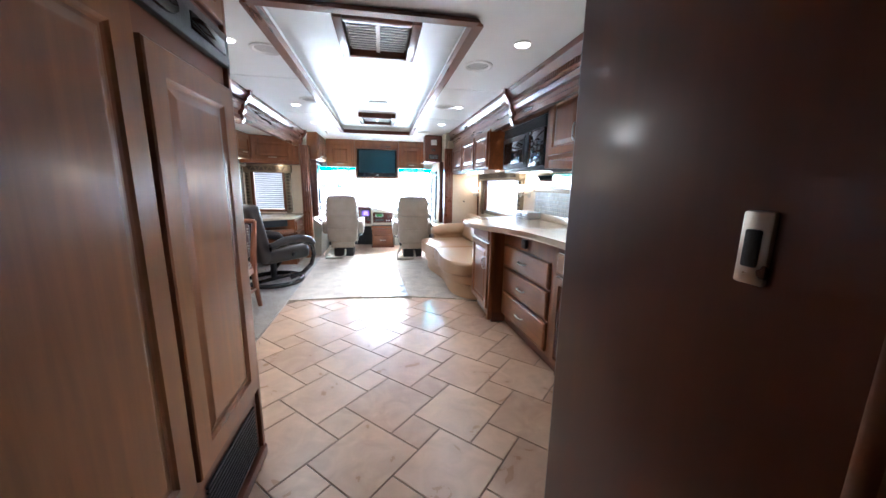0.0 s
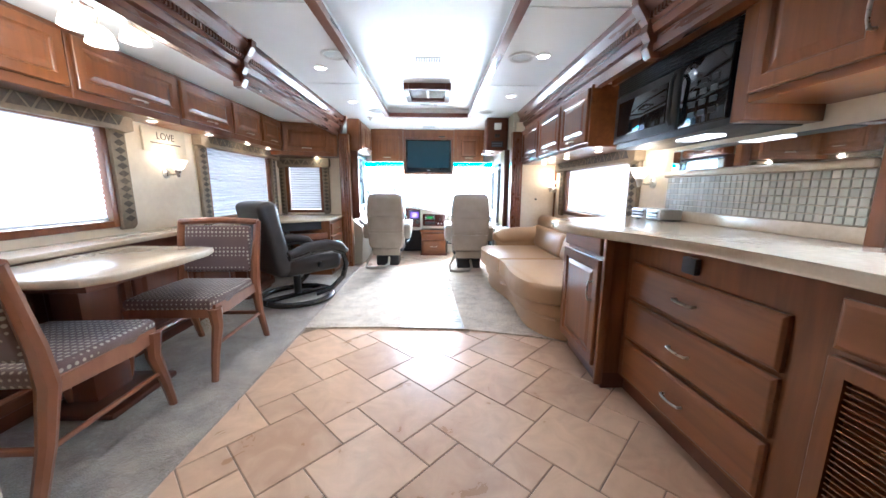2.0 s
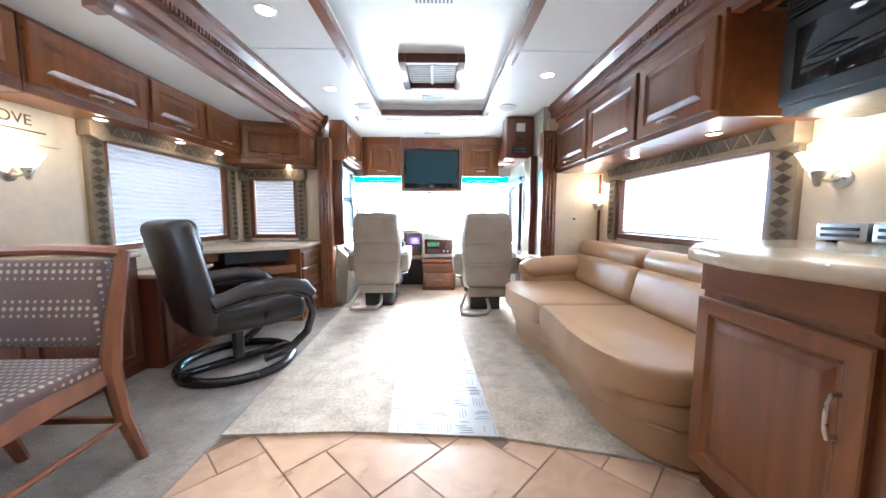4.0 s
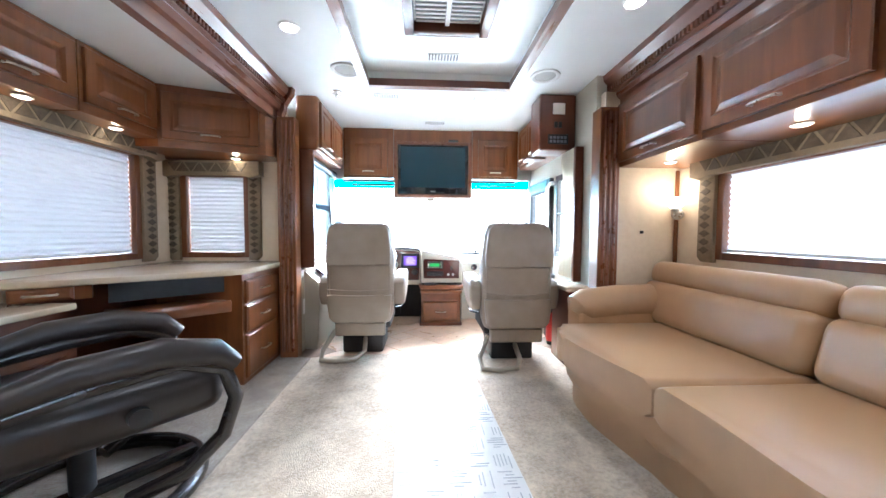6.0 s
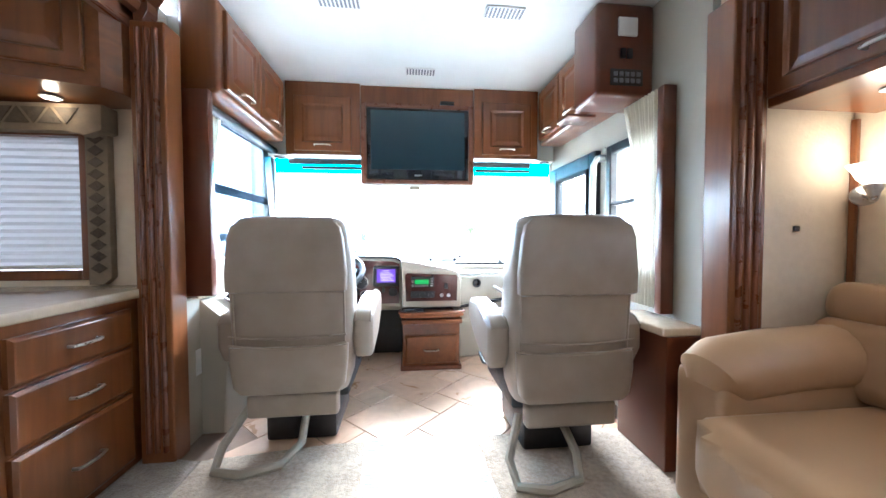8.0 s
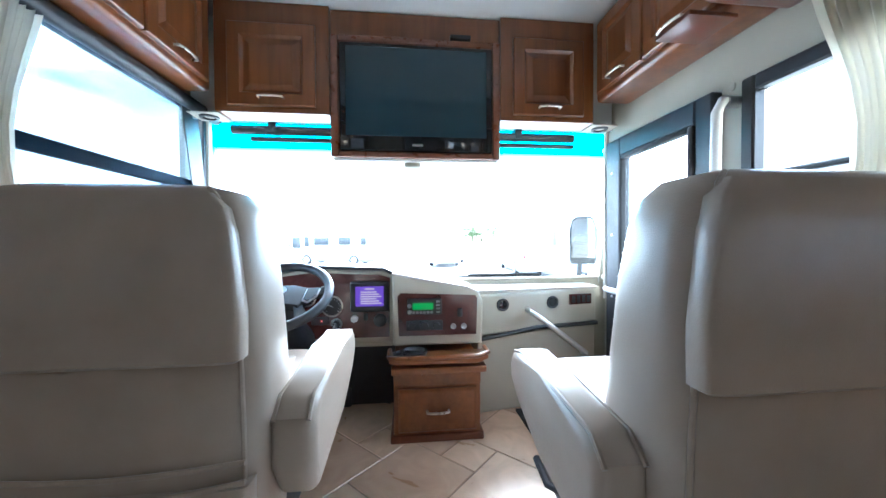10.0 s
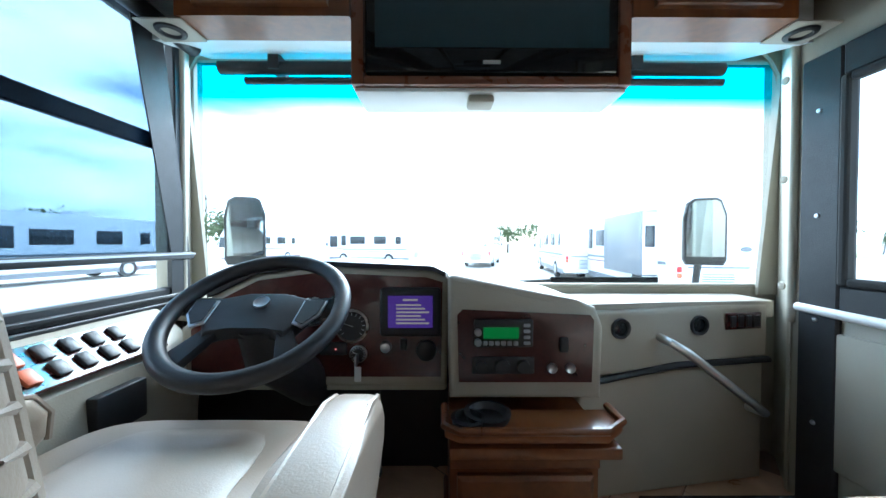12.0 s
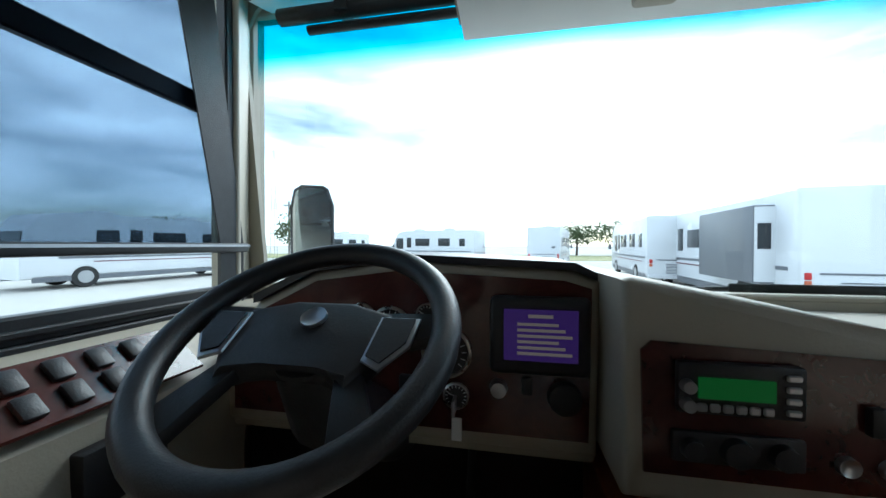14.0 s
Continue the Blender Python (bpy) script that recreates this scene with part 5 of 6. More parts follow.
curtain(-1.075, 5.88, 6.10, 0.66, 1.595, 1, 0.45)
curtain(1.0, 5.63, 5.86, 0.62, 1.595, -1, 0.45)

# ---- driver window with its roller screen ----
dw = thing("window_6", (-1.13, 6.45, 0.69), "driver side window in a black frame with a mesh roller screen", "window", kind="structure")
bm = B()
for y0, y1, z0, z1 in ((5.96, 6.0, 0.67, 1.62), (6.90, 6.95, 0.67, 1.62), (6.0, 6.90, 0.665, 0.715), (6.0, 6.90, 1.575, 1.62)):
    box(bm, -1.155, -1.118, y0, y1, z0, z1, 0.005, 1)
part("window_frame", bm, BLACK, dw, smooth=False)
for z in (0.70, 0.725):
    part("track", box(B(), -1.120, -1.105, 5.97, 6.93, z - 0.045, z - 0.032, 0.003, 1), BLACK, dw, smooth=False)
pane("pane", dw, box(B(), -1.150, -1.147, 6.0, 6.90, 0.715, 1.575), GLASS)
part("crossbar", box(B(), -1.148, -1.125, 6.0, 6.90, 1.185, 1.235, 0.004, 1), BLACK, dw, smooth=False)
XV = Matrix(((0, 0, 1, 0), (1, 0, 0, 0), (0, 1, 0, 0), (0, 0, 0, 1)))
pane("mesh_screen", dw, prism(B(), [(5.99, 0.835), (6.87, 0.835), (6.72, 1.59), (5.99, 1.59)], -1.116, -1.1145, XV), MESHSH)
part("screen_border", prism(B(), [(6.872, 0.66), (6.955, 0.66), (6.955, 0.835), (6.84, 1.60), (6.72, 1.60), (6.872, 0.835)], -1.1175, -1.112, XV), BLACK, dw, smooth=False)
part("screen_rail", box(B(), -1.125, -1.095, 5.97, 6.96, 0.812, 0.838, 0.006, 2), BLACK, dw)
part("rail_strip", box(B(), -1.096, -1.092, 5.97, 6.96, 0.828, 0.834), STEEL, dw, smooth=False)
part("screen_roller", tube(B(), [(-1.07, 5.95, 1.57), (-1.07, 6.93, 1.57)], 0.028, 12), BLACK, dw)

# ---- passenger door and window ----
dr = thing("door_1", (1.05, 6.5, -0.3), "entry door with a large window in a black frame, closed", "door", kind="structure")
part("lower_panel", box(B(), 1.03, 1.09, 6.19, 6.79, -0.28, 0.66, 0.01), CREAM, dr)
part("inset_panel", box(B(), 1.018, 1.032, 6.45, 6.76, 0.18, 0.60, 0.01), CREAM, dr)
bm = B()
for y0, y1, z0, z1 in ((6.165, 6.24, -0.3, 1.465), (6.70, 6.815, -0.3, 1.465), (6.24, 6.70, 1.37, 1.465), (6.24, 6.70, 0.66, 0.745)):
    box(bm, 1.015, 1.075, y0, y1, z0, z1, 0.006, 1)
part("door_frame", bm, BLACK, dr, "black metal door frame", smooth=False)
bm = B()
for y0, y1, z0, z1 in ((6.24, 6.265, 0.745, 1.37), (6.675, 6.70, 0.745, 1.37), (6.265, 6.675, 1.345, 1.37), (6.265, 6.675, 0.745, 0.77)):
    box(bm, 1.005, 1.04, y0, y1, z0, z1, 0.008, 2)
part("window_gasket", bm, RUBBER, dr, smooth=False)
pane("pane", dr, box(B(), 1.045, 1.049, 6.25, 6.69, 0.75, 1.36), GLASS)
part("cross_rail", tube(B(), [(1.0, 6.20, 0.645), (1.0, 6.80, 0.665)], 0.014, 10), WHITE, dr, "white safety rail")
part("rail_end", tube(B(), [(1.0, 6.17, 0.644), (1.0, 6.34, 0.65)], 0.017, 10), BLACK, dr)
part("latch_plate", box(B(), 1.012, 1.035, 6.22, 6.40, 0.36, 0.58, 0.01), CREAM, dr)
part("latch_handle", tube(B(), [(1.0, 6.24, 0.50), (0.985, 6.27, 0.49), (0.985, 6.33, 0.48)], 0.012, 8), NICKEL, dr)
part("vent_box", box(B(), 1.0, 1.03, 6.40, 6.52, 0.33, 0.43, 0.006), BLACK, dr)
for k in range(4):
    part("screw", lathe(B(), [(0.008, 0), (0.006, 0.004), (0, 0.005)], face(1.015, 6.76, 0.3 + 0.33 * k, -90)), STEEL, dr)
gb = thing("grab_rail", (1.02, 6.1, 0.6), "white curved grab rail beside the entry door", "rail")
part("bar", tube(B(), [(1.045, 6.10, 1.40), (0.99, 6.10, 1.40), (0.97, 6.10, 1.36), (0.965, 6.10, 1.0), (0.97, 6.10, 0.62), (0.99, 6.10, 0.575), (1.045, 6.10, 0.575)], 0.017, 12), WHITE, gb)
for z in (1.40, 0.575):
    part("socket", tube(B(), [(1.045, 6.10, z), (1.0, 6.10, z)], 0.021, 12), STEEL, gb)
w7 = thing("window_7", (1.05, 5.83, 0.78), "passenger side window in a black frame", "window", kind="structure")
bm = B()
for y0, y1, z0, z1 in ((5.59, 5.63, 0.76, 1.46), (6.03, 6.075, 0.76, 1.46), (5.63, 6.03, 0.76, 0.80), (5.63, 6.03, 1.41, 1.46), (5.63, 6.03, 1.12, 1.14)):
    box(bm, 1.03, 1.075, y0, y1, z0, z1, 0.006, 1)
part("window_frame", bm, BLACK, w7, smooth=False)
pane("pane", w7, box(B(), 1.07, 1.073, 5.62, 6.04, 0.79, 1.42), GLASS)
for k, (y, z) in enumerate(((6.12, 1.46), (6.13, 0.95), (6.9, 0.72), (6.9, 1.1), (6.9, 1.45))):
    sc2 = thing("screw_cap", (1.048, y, z), "small round cream screw cap", "cap", "screw caps")
    part("cap", lathe(B(), [(0.014, 0), (0.012, 0.004), (0, 0.006)], face(1.05, y, z, -90)), CREAM, sc2)

# ---- windshield ----
XZ = lambda y: Matrix(((1, 0, 0, 0), (0, 0, -1, y), (0, 1, 0, 0), (0, 0, 0, 1)))
ws = thing("window_8", (0, 7.12, 0.7), "wide windshield with a blue tinted band along its top", "windshield", kind="structure")
pane("glass", ws, box(B(), -1.22, 1.24, 7.128, 7.132, 0.69, 1.64), GLASS)
pane("tint_band", ws, box(B(), -1.22, 1.24, 7.120, 7.123, 1.38, 1.64), TINT)
bm = B()
for x0, x1, z0, z1 in ((-1.215, -1.195, 0.69, 1.64), (1.215, 1.235, 0.69, 1.64), (-1.195, 1.215, 0.685, 0.703), (-1.195, 1.215, 1.622, 1.64)):
    box(bm, x0, x1, 7.095, 7.14, z0, z1, 0.005, 1)
part("seal", bm, CREAM, ws, smooth=False)
for s in (-1, 1):
    ap = thing("windshield_pillar", (s * 1.12, 7.03, 0.6), "cream moulded windshield pillar", "trim", kind="structure")
    poly = [(-1.120, 6.935), (-1.20, 6.952), (-1.33, 7.098), (-1.205, 7.098)] if s < 0 else [(1.042, 6.86), (1.12, 6.882), (1.33, 7.098), (1.225, 7.098)]
    part("cover", prism(B(), poly, -0.5, CZ - 0.004), CREAM, ap, smooth=False)
    part("rounded_edge", tube(B(), [(poly[0][0], poly[0][1], 0.6), (poly[0][0], poly[0][1], 1.6)], 0.012, 10), CREAM, ap)
    edge = [(1.235, 0.66), (1.128, 0.66), (1.138, 0.80), (1.205, 1.50), (1.205, 1.56), (1.17, 1.625), (1.12, 1.66), (1.235, 1.66)]
    part("leaning_edge", prism(B(), [(s * x, z) for x, z in edge], 0.002, 0.02, XZ(7.0935), 0.004), CREAM, ap, smooth=False)
for x0, x1 in ((-1.04, -0.42), (0.36, 0.93)):
    v = thing("sun_visor", ((x0 + x1) / 2, 7.03, 1.55), "rolled black windshield sun shade", "visor", "rolled sun shades")
    part("roller", tube(B(), [(x0, 7.03, 1.555), (x1, 7.03, 1.555)], 0.025, 12), BLACK, v)
    part("lower_bar", tube(B(), [(x0 + 0.10, 7.03, 1.505), (x1, 7.03, 1.505)], 0.014, 10), BLACK, v)
    part("bracket", box(B(), x0 + 0.2, x0 + 0.24, 7.0, 7.095, 1.54, 1.6), BLACK, v, smooth=False)
for x in (-1.0, 0.93):
    sv = thing("air_nozzle", (x, 6.74, 1.515), "round black swivel air nozzle in the soffit", "vent", "soffit air nozzles")
    part("ring", lathe(B(), [(0.045, 0), (0.04, -0.012), (0.028, -0.014), (0.024, -0.004)], pose(x, 6.74, 1.524)), BLACK, sv)
    part("plate", box(B(), x - 0.07, x + 0.07, 6.685, 6.80, 1.518, 1.5245, 0.003), CREAM, sv)
for x in (-0.55, 0.35):
    wp = thing("wiper", (x, 7.22, 0.72), "black windshield wiper parked low outside", "wiper", "windshield wipers")
    part("arm", tube(B(), [(x - 0.35, 7.2, 0.69), (x, 7.18, 0.71), (x + 0.3, 7.165, 0.715)], 0.008), BLACK, wp)
    part("blade", box(B(), x - 0.05, x + 0.42, 7.155, 7.165, 0.70, 0.725, 0.003, 1), RUBBER, wp)
    part("pivot", tube(B(), [(x - 0.35, 7.15, 0.66), (x - 0.35, 7.21, 0.70)], 0.02), BLACK, wp)
for s, x in ((-1, -1.25), (1, 1.28)):
    mr = thing("wing_mirror", (x, 7.55, 0.6), "tall chrome and black door mirror outside the windshield", "mirror", "wing mirrors")
    prof = [(-0.085, 0.0), (0.085, 0.0), (0.10, 0.03), (0.10, 0.28), (0.075, 0.36), (0.05, 0.375), (-0.05, 0.375), (-0.085, 0.35), (-0.10, 0.26), (-0.10, 0.03)]
    part("housing", prism(B(), prof, -0.06, 0.0, face(x, 7.55, 0.75, 0) @ Matrix.Rotation(radians(-26 * s), 4, "Y"), 0.015, 3), BLACK, mr)
    part("mirror_glass", prism(B(), [(u * 0.86, 0.115 + (v - 0.115) * 0.9) for u, v in prof if v > 0.02] , 0.001, 0.006, face(x, 7.55, 0.76, 0) @ Matrix.Rotation(radians(-26 * s), 4, "Y")), DOORMIRROR, mr, "mirror glass", smooth=False)
    part("stalk", tube(B(), [(x, 7.60, 0.76), (x, 7.62, 0.62), (x - s * 0.08, 7.3, 0.55), (x - s * 0.10, 7.17, 0.55)], 0.02), BLACK, mr)

# ---- dashboard ----
da = thing("dashboard", (0, 6.85, 0.4), "cream moulded dashboard with burl panels and gauges", "dashboard")
part("cowl", prism(B(), [(-1.125, 6.86), (-0.16, 6.86), (0.26, 6.80), (0.32, 6.84), (0.6, 6.87), (1.04, 6.92), (1.04, 7.094), (-1.125, 7.094)], 0.60, 0.665, bevel=0.01), CREAM, da)
hood = [(-0.99, 0.42), (-0.155, 0.42), (-0.15, 0.765), (-0.2, 0.785), (-0.55, 0.80), (-0.75, 0.775), (-0.9, 0.70), (-0.99, 0.60)]
part("binnacle", prism(B(), hood, -0.25, 0.075, XZ(6.82), 0.02, 3), CREAM, da, "rounded cream binnacle hood")
part("hood_pad", prism(B(), [(-0.16, 0.765), (-0.2, 0.785), (-0.55, 0.80), (-0.75, 0.775), (-0.9, 0.70), (-0.9, 0.72), (-0.75, 0.79), (-0.55, 0.815), (-0.2, 0.80), (-0.16, 0.78)], -0.2, 0.08, XZ(6.82)), BLACK, da)
burl = [(-0.95, 0.455), (-0.175, 0.455), (-0.17, 0.75), (-0.22, 0.765), (-0.55, 0.78), (-0.74, 0.755), (-0.87, 0.69), (-0.95, 0.60)]
part("instrument_panel", prism(B(), burl, 0.0755, 0.080, XZ(6.82)), BURL, da, "dark red burl instrument panel", smooth=False)

def gauge(x, z, r, y=6.738):
    m = face(x, y, z, 0)
    g = part("gauge", lathe(B(), [(r, 0), (r, 0.008), (r * 0.9, 0.011), (r * 0.86, 0.004)], m, 24), NICKEL, da, "chrome-ringed round gauge")
    part("dial", lathe(B(), [(r * 0.86, 0.001), (r * 0.85, 0.006), (0, 0.0065)], m, 24), BLACK, g)
    bm = B()
    for k in range(13):
        a = radians(-130 + 260 * k / 12)
        box(bm, -0.0008, 0.0008, r * 0.62, r * 0.8, 0.0067, 0.0075, m=m @ Matrix.Rotation(-a, 4, "Z"))
    box(bm, -0.001, 0.001, -r * 0.1, r * 0.6, 0.0078, 0.0085, m=m @ Matrix.Rotation(radians(70), 4, "Z"))
    part("tick_marks", bm, WHITE, g, smooth=False)

gauge(-0.45, 0.615, 0.052)
gauge(-0.43, 0.528, 0.027)
gauge(-0.635, 0.68, 0.030)
gauge(-0.70, 0.655, 0.022)
gauge(-0.57, 0.66, 0.045)
gauge(-0.49, 0.69, 0.024)
for k in range(5):
    part("warning_switch", box(B(), -0.86 + 0.032 * k, -0.838 + 0.032 * k, 6.728, 6.74, 0.655, 0.685, 0.003), BLACK, da)
ip = part("idiot_light_bar", box(B(), -0.55, -0.465, 6.728, 6.741, 0.525, 0.565, 0.01), BLACK, da)
part("red_light", box(B(), -0.50, -0.496, 6.726, 6.729, 0.543, 0.547), REDDOT, ip, smooth=False)
scn = part("monitor", box(B(), -0.362, -0.175, 6.715, 6.745, 0.585, 0.735, 0.012, 3), BLACK, da, "black framed screen")
part("screen", box(B(), -0.335, -0.20, 6.711, 6.716, 0.615, 0.712), PURPLE, scn, "lit purple screen", smooth=False)
for k in range(6):
    part("text_bar", box(B(), -0.31, -0.235 + 0.012 * ((k * 7) % 3), 6.7085, 6.7112, 0.682 - 0.011 * k, 0.687 - 0.011 * k), PURTXT, scn, smooth=False)
part("text_bar", box(B(), -0.29, -0.245, 6.7085, 6.7112, 0.697, 0.703), PURTXT, scn, smooth=False)
part("light_knob", lathe(B(), [(0.018, 0), (0.015, 0.02), (0, 0.022)], face(-0.345, 6.74, 0.55, 0)), STEEL, da)
part("toggle", box(B(), -0.30, -0.28, 6.73, 6.742, 0.54, 0.575, 0.004), BLACK, da)
part("rotary_knob", lathe(B(), [(0.032, 0), (0.03, 0.02), (0.02, 0.026), (0, 0.026)], face(-0.22, 6.742, 0.54, 0)), BLACK, da)
ks = part("ignition_keys", box(B(), -0.435, -0.428, 6.70, 6.735, 0.50, 0.53, 0.002), STEEL, da, "keys in the ignition")
part("key_tag", box(B(), -0.434, -0.414, 6.70, 6.703, 0.455, 0.50, 0.001, 1, Matrix.Identity(4)), WHITE, ks, "white paper key tag")
part("knee_panel", box(B(), -1.0, -0.155, 6.76, 6.80, 0.40, 0.455, 0.012), CREAM, da)

stack = [(-0.15, 0.44), (0.27, 0.44), (0.275, 0.64), (0.255, 0.695), (0.2, 0.715), (-0.14, 0.785), (-0.155, 0.78)]
part("centre_tower", prism(B(), stack, -0.3, 0.02, XZ(6.64), 0.016, 3), CREAM, da, "cream centre stack with a sloping top")
part("stack_panel", prism(B(), [(-0.125, 0.49), (0.24, 0.49), (0.245, 0.66), (0.235, 0.675), (-0.115, 0.69), (-0.13, 0.675)], 0.0205, 0.026, XZ(6.64)), BURL, da, "dark red burl panel", smooth=False)
ra2 = part("radio", box(B(), -0.085, 0.075, 6.60, 6.616, 0.59, 0.665, 0.005), BLACK, da, "black radio with a green display")
part("display", box(B(), -0.06, 0.035, 6.5965, 6.6015, 0.615, 0.645), GREEN, ra2, "lit green display", smooth=False)
for k in range(6):
    part("preset_button", box(B(), -0.062 + 0.0165 * k, -0.049 + 0.0165 * k, 6.595, 6.601, 0.596, 0.608, 0.002, 1), STEEL, ra2, smooth=False)
for z in (0.605, 0.632):
    part("radio_knob", lathe(B(), [(0.010, 0), (0.009, 0.012), (0, 0.012)], face(-0.075, 6.60, z, 0), 14), STEEL, ra2)
for k in range(4):
    part("side_button", box(B(), 0.048, 0.066, 6.595, 6.601, 0.598 + 0.016 * k, 0.607 + 0.016 * k, 0.002, 1), STEEL, ra2, smooth=False)
hv = part("heater_panel", box(B(), -0.09, 0.08, 6.606, 6.6155, 0.515, 0.562, 0.006), BLACK, da)
for k, r in enumerate((0.016, 0.021, 0.018)):
    part("dial", lathe(B(), [(r, 0), (r * 0.9, 0.012), (0, 0.013)], face(-0.065 + 0.057 * k, 6.606, 0.538, 0), 18), BLACK, hv)
part("red_switch", box(B(), 0.15, 0.172, 6.602, 6.6155, 0.575, 0.615, 0.004), BLACK, da)
for x in (0.13, 0.18):
    part("socket", lathe(B(), [(0.014, 0), (0.013, 0.008), (0.008, 0.004)], face(x, 6.614, 0.53, 0), 16), STEEL, da)

rd = thing("passenger_dash", (0.65, 6.85, 0.1), "cream moulded passenger dash with two round vents", "dashboard")
m = face(0.29, 6.80, 0.0, 9)
part("upper_panel", prism(B(), [(0, 0.42), (0.74, 0.46), (0.74, 0.66), (0, 0.64)], -0.22, 0.0, m, 0.02, 3), CREAM, rd)
part("dark_strip", tube(B(), [m @ Vector((0.0, 0.405, 0.0)), m @ Vector((0.35, 0.45, 0.002)), m @ Vector((0.74, 0.45, 0.0))], 0.012), BLACK, rd)
part("lower_panel", prism(B(), [(0, 0.0), (0.74, 0.0), (0.74, 0.44), (0, 0.41)], -0.22, -0.015, m, 0.015, 3), CREAM, rd)
for u in (0.14, 0.445):
    v = part("air_vent", lathe(B(), [(0.036, 0), (0.034, 0.008), (0.026, 0.006), (0.024, 0.0005)], m @ Matrix.Translation((u, 0.585, 0)), 20), BLACK, rd)
    part("vent_core", lathe(B(), [(0.024, 0.001), (0.012, 0.004), (0, 0.005)], m @ Matrix.Translation((u, 0.585, 0)), 20), GLOSSB, v)
spn = part("switch_panel", box(B(), 0.55, 0.70, 0.565, 0.625, 0.0, 0.007, 0.003, 1, m), BURL, rd)
for k in range(4):
    part("rocker", box(B(), 0.565 + 0.033 * k, 0.588 + 0.033 * k, 0.575, 0.615, 0.006, 0.012, 0.002, 1, m), BLACK, spn, smooth=False)
gr = thing("grab_bar", (0.74, 6.8, 0.3), "slanting aluminium grab bar on the passenger dash", "rail")
part("bar", tube(B(), [(0.575, 6.845, 0.55), (0.58, 6.79, 0.545), (0.62, 6.77, 0.52), (0.88, 6.78, 0.32), (0.90, 6.86, 0.30)], 0.014, 12), ALU, gr)

# ---- centre console ----
cn = thing("console", (0.05, 6.58, 0), "cherry console with a cup tray and one deep drawer", "cabinet")
part("body", box(B(), -0.15, 0.255, 6.60, 6.9, 0.0, 0.375, 0.004), WOOD, cn, smooth=False)
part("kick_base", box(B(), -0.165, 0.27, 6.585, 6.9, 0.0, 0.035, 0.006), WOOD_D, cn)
tp2 = [(-0.165, 6.60), (-0.165, 6.50), (-0.13, 6.475), (0.22, 6.475), (0.275, 6.52), (0.275, 6.60)]
part("tray", prism(B(), tp2, 0.40, 0.425, bevel=0.008), WOOD_L, cn, "wooden cup tray with a raised lip")
part("tray_lip", tube(B(), [(*p, 0.432) for p in tp2], 0.010), WOOD_L, cn)
part("pull_shelf", box(B(), -0.155, 0.26, 6.485, 6.6, 0.355, 0.385, 0.006), WOOD_L, cn)
part("tray_post", box(B(), -0.14, 0.25, 6.53, 6.62, 0.375, 0.405), WOOD_D, cn, smooth=False)
part("cup_holder", lathe(B(), [(0.055, 0), (0.06, 0.018), (0.048, 0.02), (0.04, 0.004)], pose(-0.055, 6.55, 0.425)), BLACK, cn, "black plastic cup holder")
part("cup_holder", lathe(B(), [(0.04, 0), (0.045, 0.016), (0.035, 0.018), (0.03, 0.004)], pose(-0.105, 6.525, 0.425)), BLACK, cn)
drawer(cn, face(-0.13, 6.60, 0.05, 0), 0.365, 0.20)
part("top_rail", box(B(), -0.15, 0.255, 6.59, 6.60, 0.265, 0.35, 0.003), WOOD_L, cn, smooth=False)

# ---- steering wheel ----
st = thing("steering_wheel", (-0.60, 6.485, 0.685), "black leather steering wheel with four thick spokes", "steering wheel")
up = Vector((0, 0.848, 0.530))
WM = Matrix(((1, 0, 0, -0.60), (0, up.y, -up.z, 6.485), (0, up.z, up.y, 0.70), (0, 0, 0, 1))) @ Matrix.Scale(0.87, 4)
part("rim", tube(B(), [WM @ Vector((0.222 * math.cos(k * math.tau / 56), 0.222 * math.sin(k * math.tau / 56), 0.02)) for k in range(56)], 0.0195, 14, True), BLACK, st, "thick black leather rim")
hub = [(-0.13, 0.05), (-0.05, 0.075), (0.05, 0.075), (0.13, 0.05), (0.14, -0.02), (0.10, -0.09), (0.05, -0.05), (-0.05, -0.05), (-0.10, -0.09), (-0.14, -0.02)]
part("hub", prism(B(), hub, -0.02, 0.02, WM, 0.012, 3), BLACK, st, "black airbag hub")
for s in (-1, 1):
    part("spoke", prism(B(), [(s * 0.10, 0.055), (s * 0.222, 0.06), (s * 0.222, 0.01), (s * 0.12, -0.01)], -0.012, 0.016, WM, 0.006), BLACK, st)
    part("lower_spoke", prism(B(), [(s * 0.07, -0.05), (s * 0.115, -0.06), (s * 0.165, -0.15), (s * 0.115, -0.19)], -0.012, 0.014, WM, 0.006), BLACK, st)
    kp = part("button_pad", prism(B(), [(s * 0.115, 0.035), (s * 0.18, 0.035), (s * 0.175, -0.02), (s * 0.14, -0.065), (s * 0.11, -0.05)], 0.018, 0.026, WM, 0.004), STEEL, st, "silver-edged button pad")
    part("button_face", prism(B(), [(s * 0.121, 0.029), (s * 0.173, 0.029), (s * 0.168, -0.018), (s * 0.14, -0.055), (s * 0.117, -0.044)], 0.0265, 0.029, WM), BLACK, kp, smooth=False)
part("badge", lathe(B(), [(0.022, 0.02), (0.021, 0.026), (0.016, 0.024), (0, 0.025)], WM @ Matrix.Translation((0, 0.03, 0))), STEEL, st, "round silver badge")
part("column", tube(B(), [WM @ Vector((0, 0, -0.02)), WM @ Vector((0, -0.02, -0.14)), (-0.6, 6.82, 0.40)], [0.055, 0.06, 0.07], 16), BLACK, st)

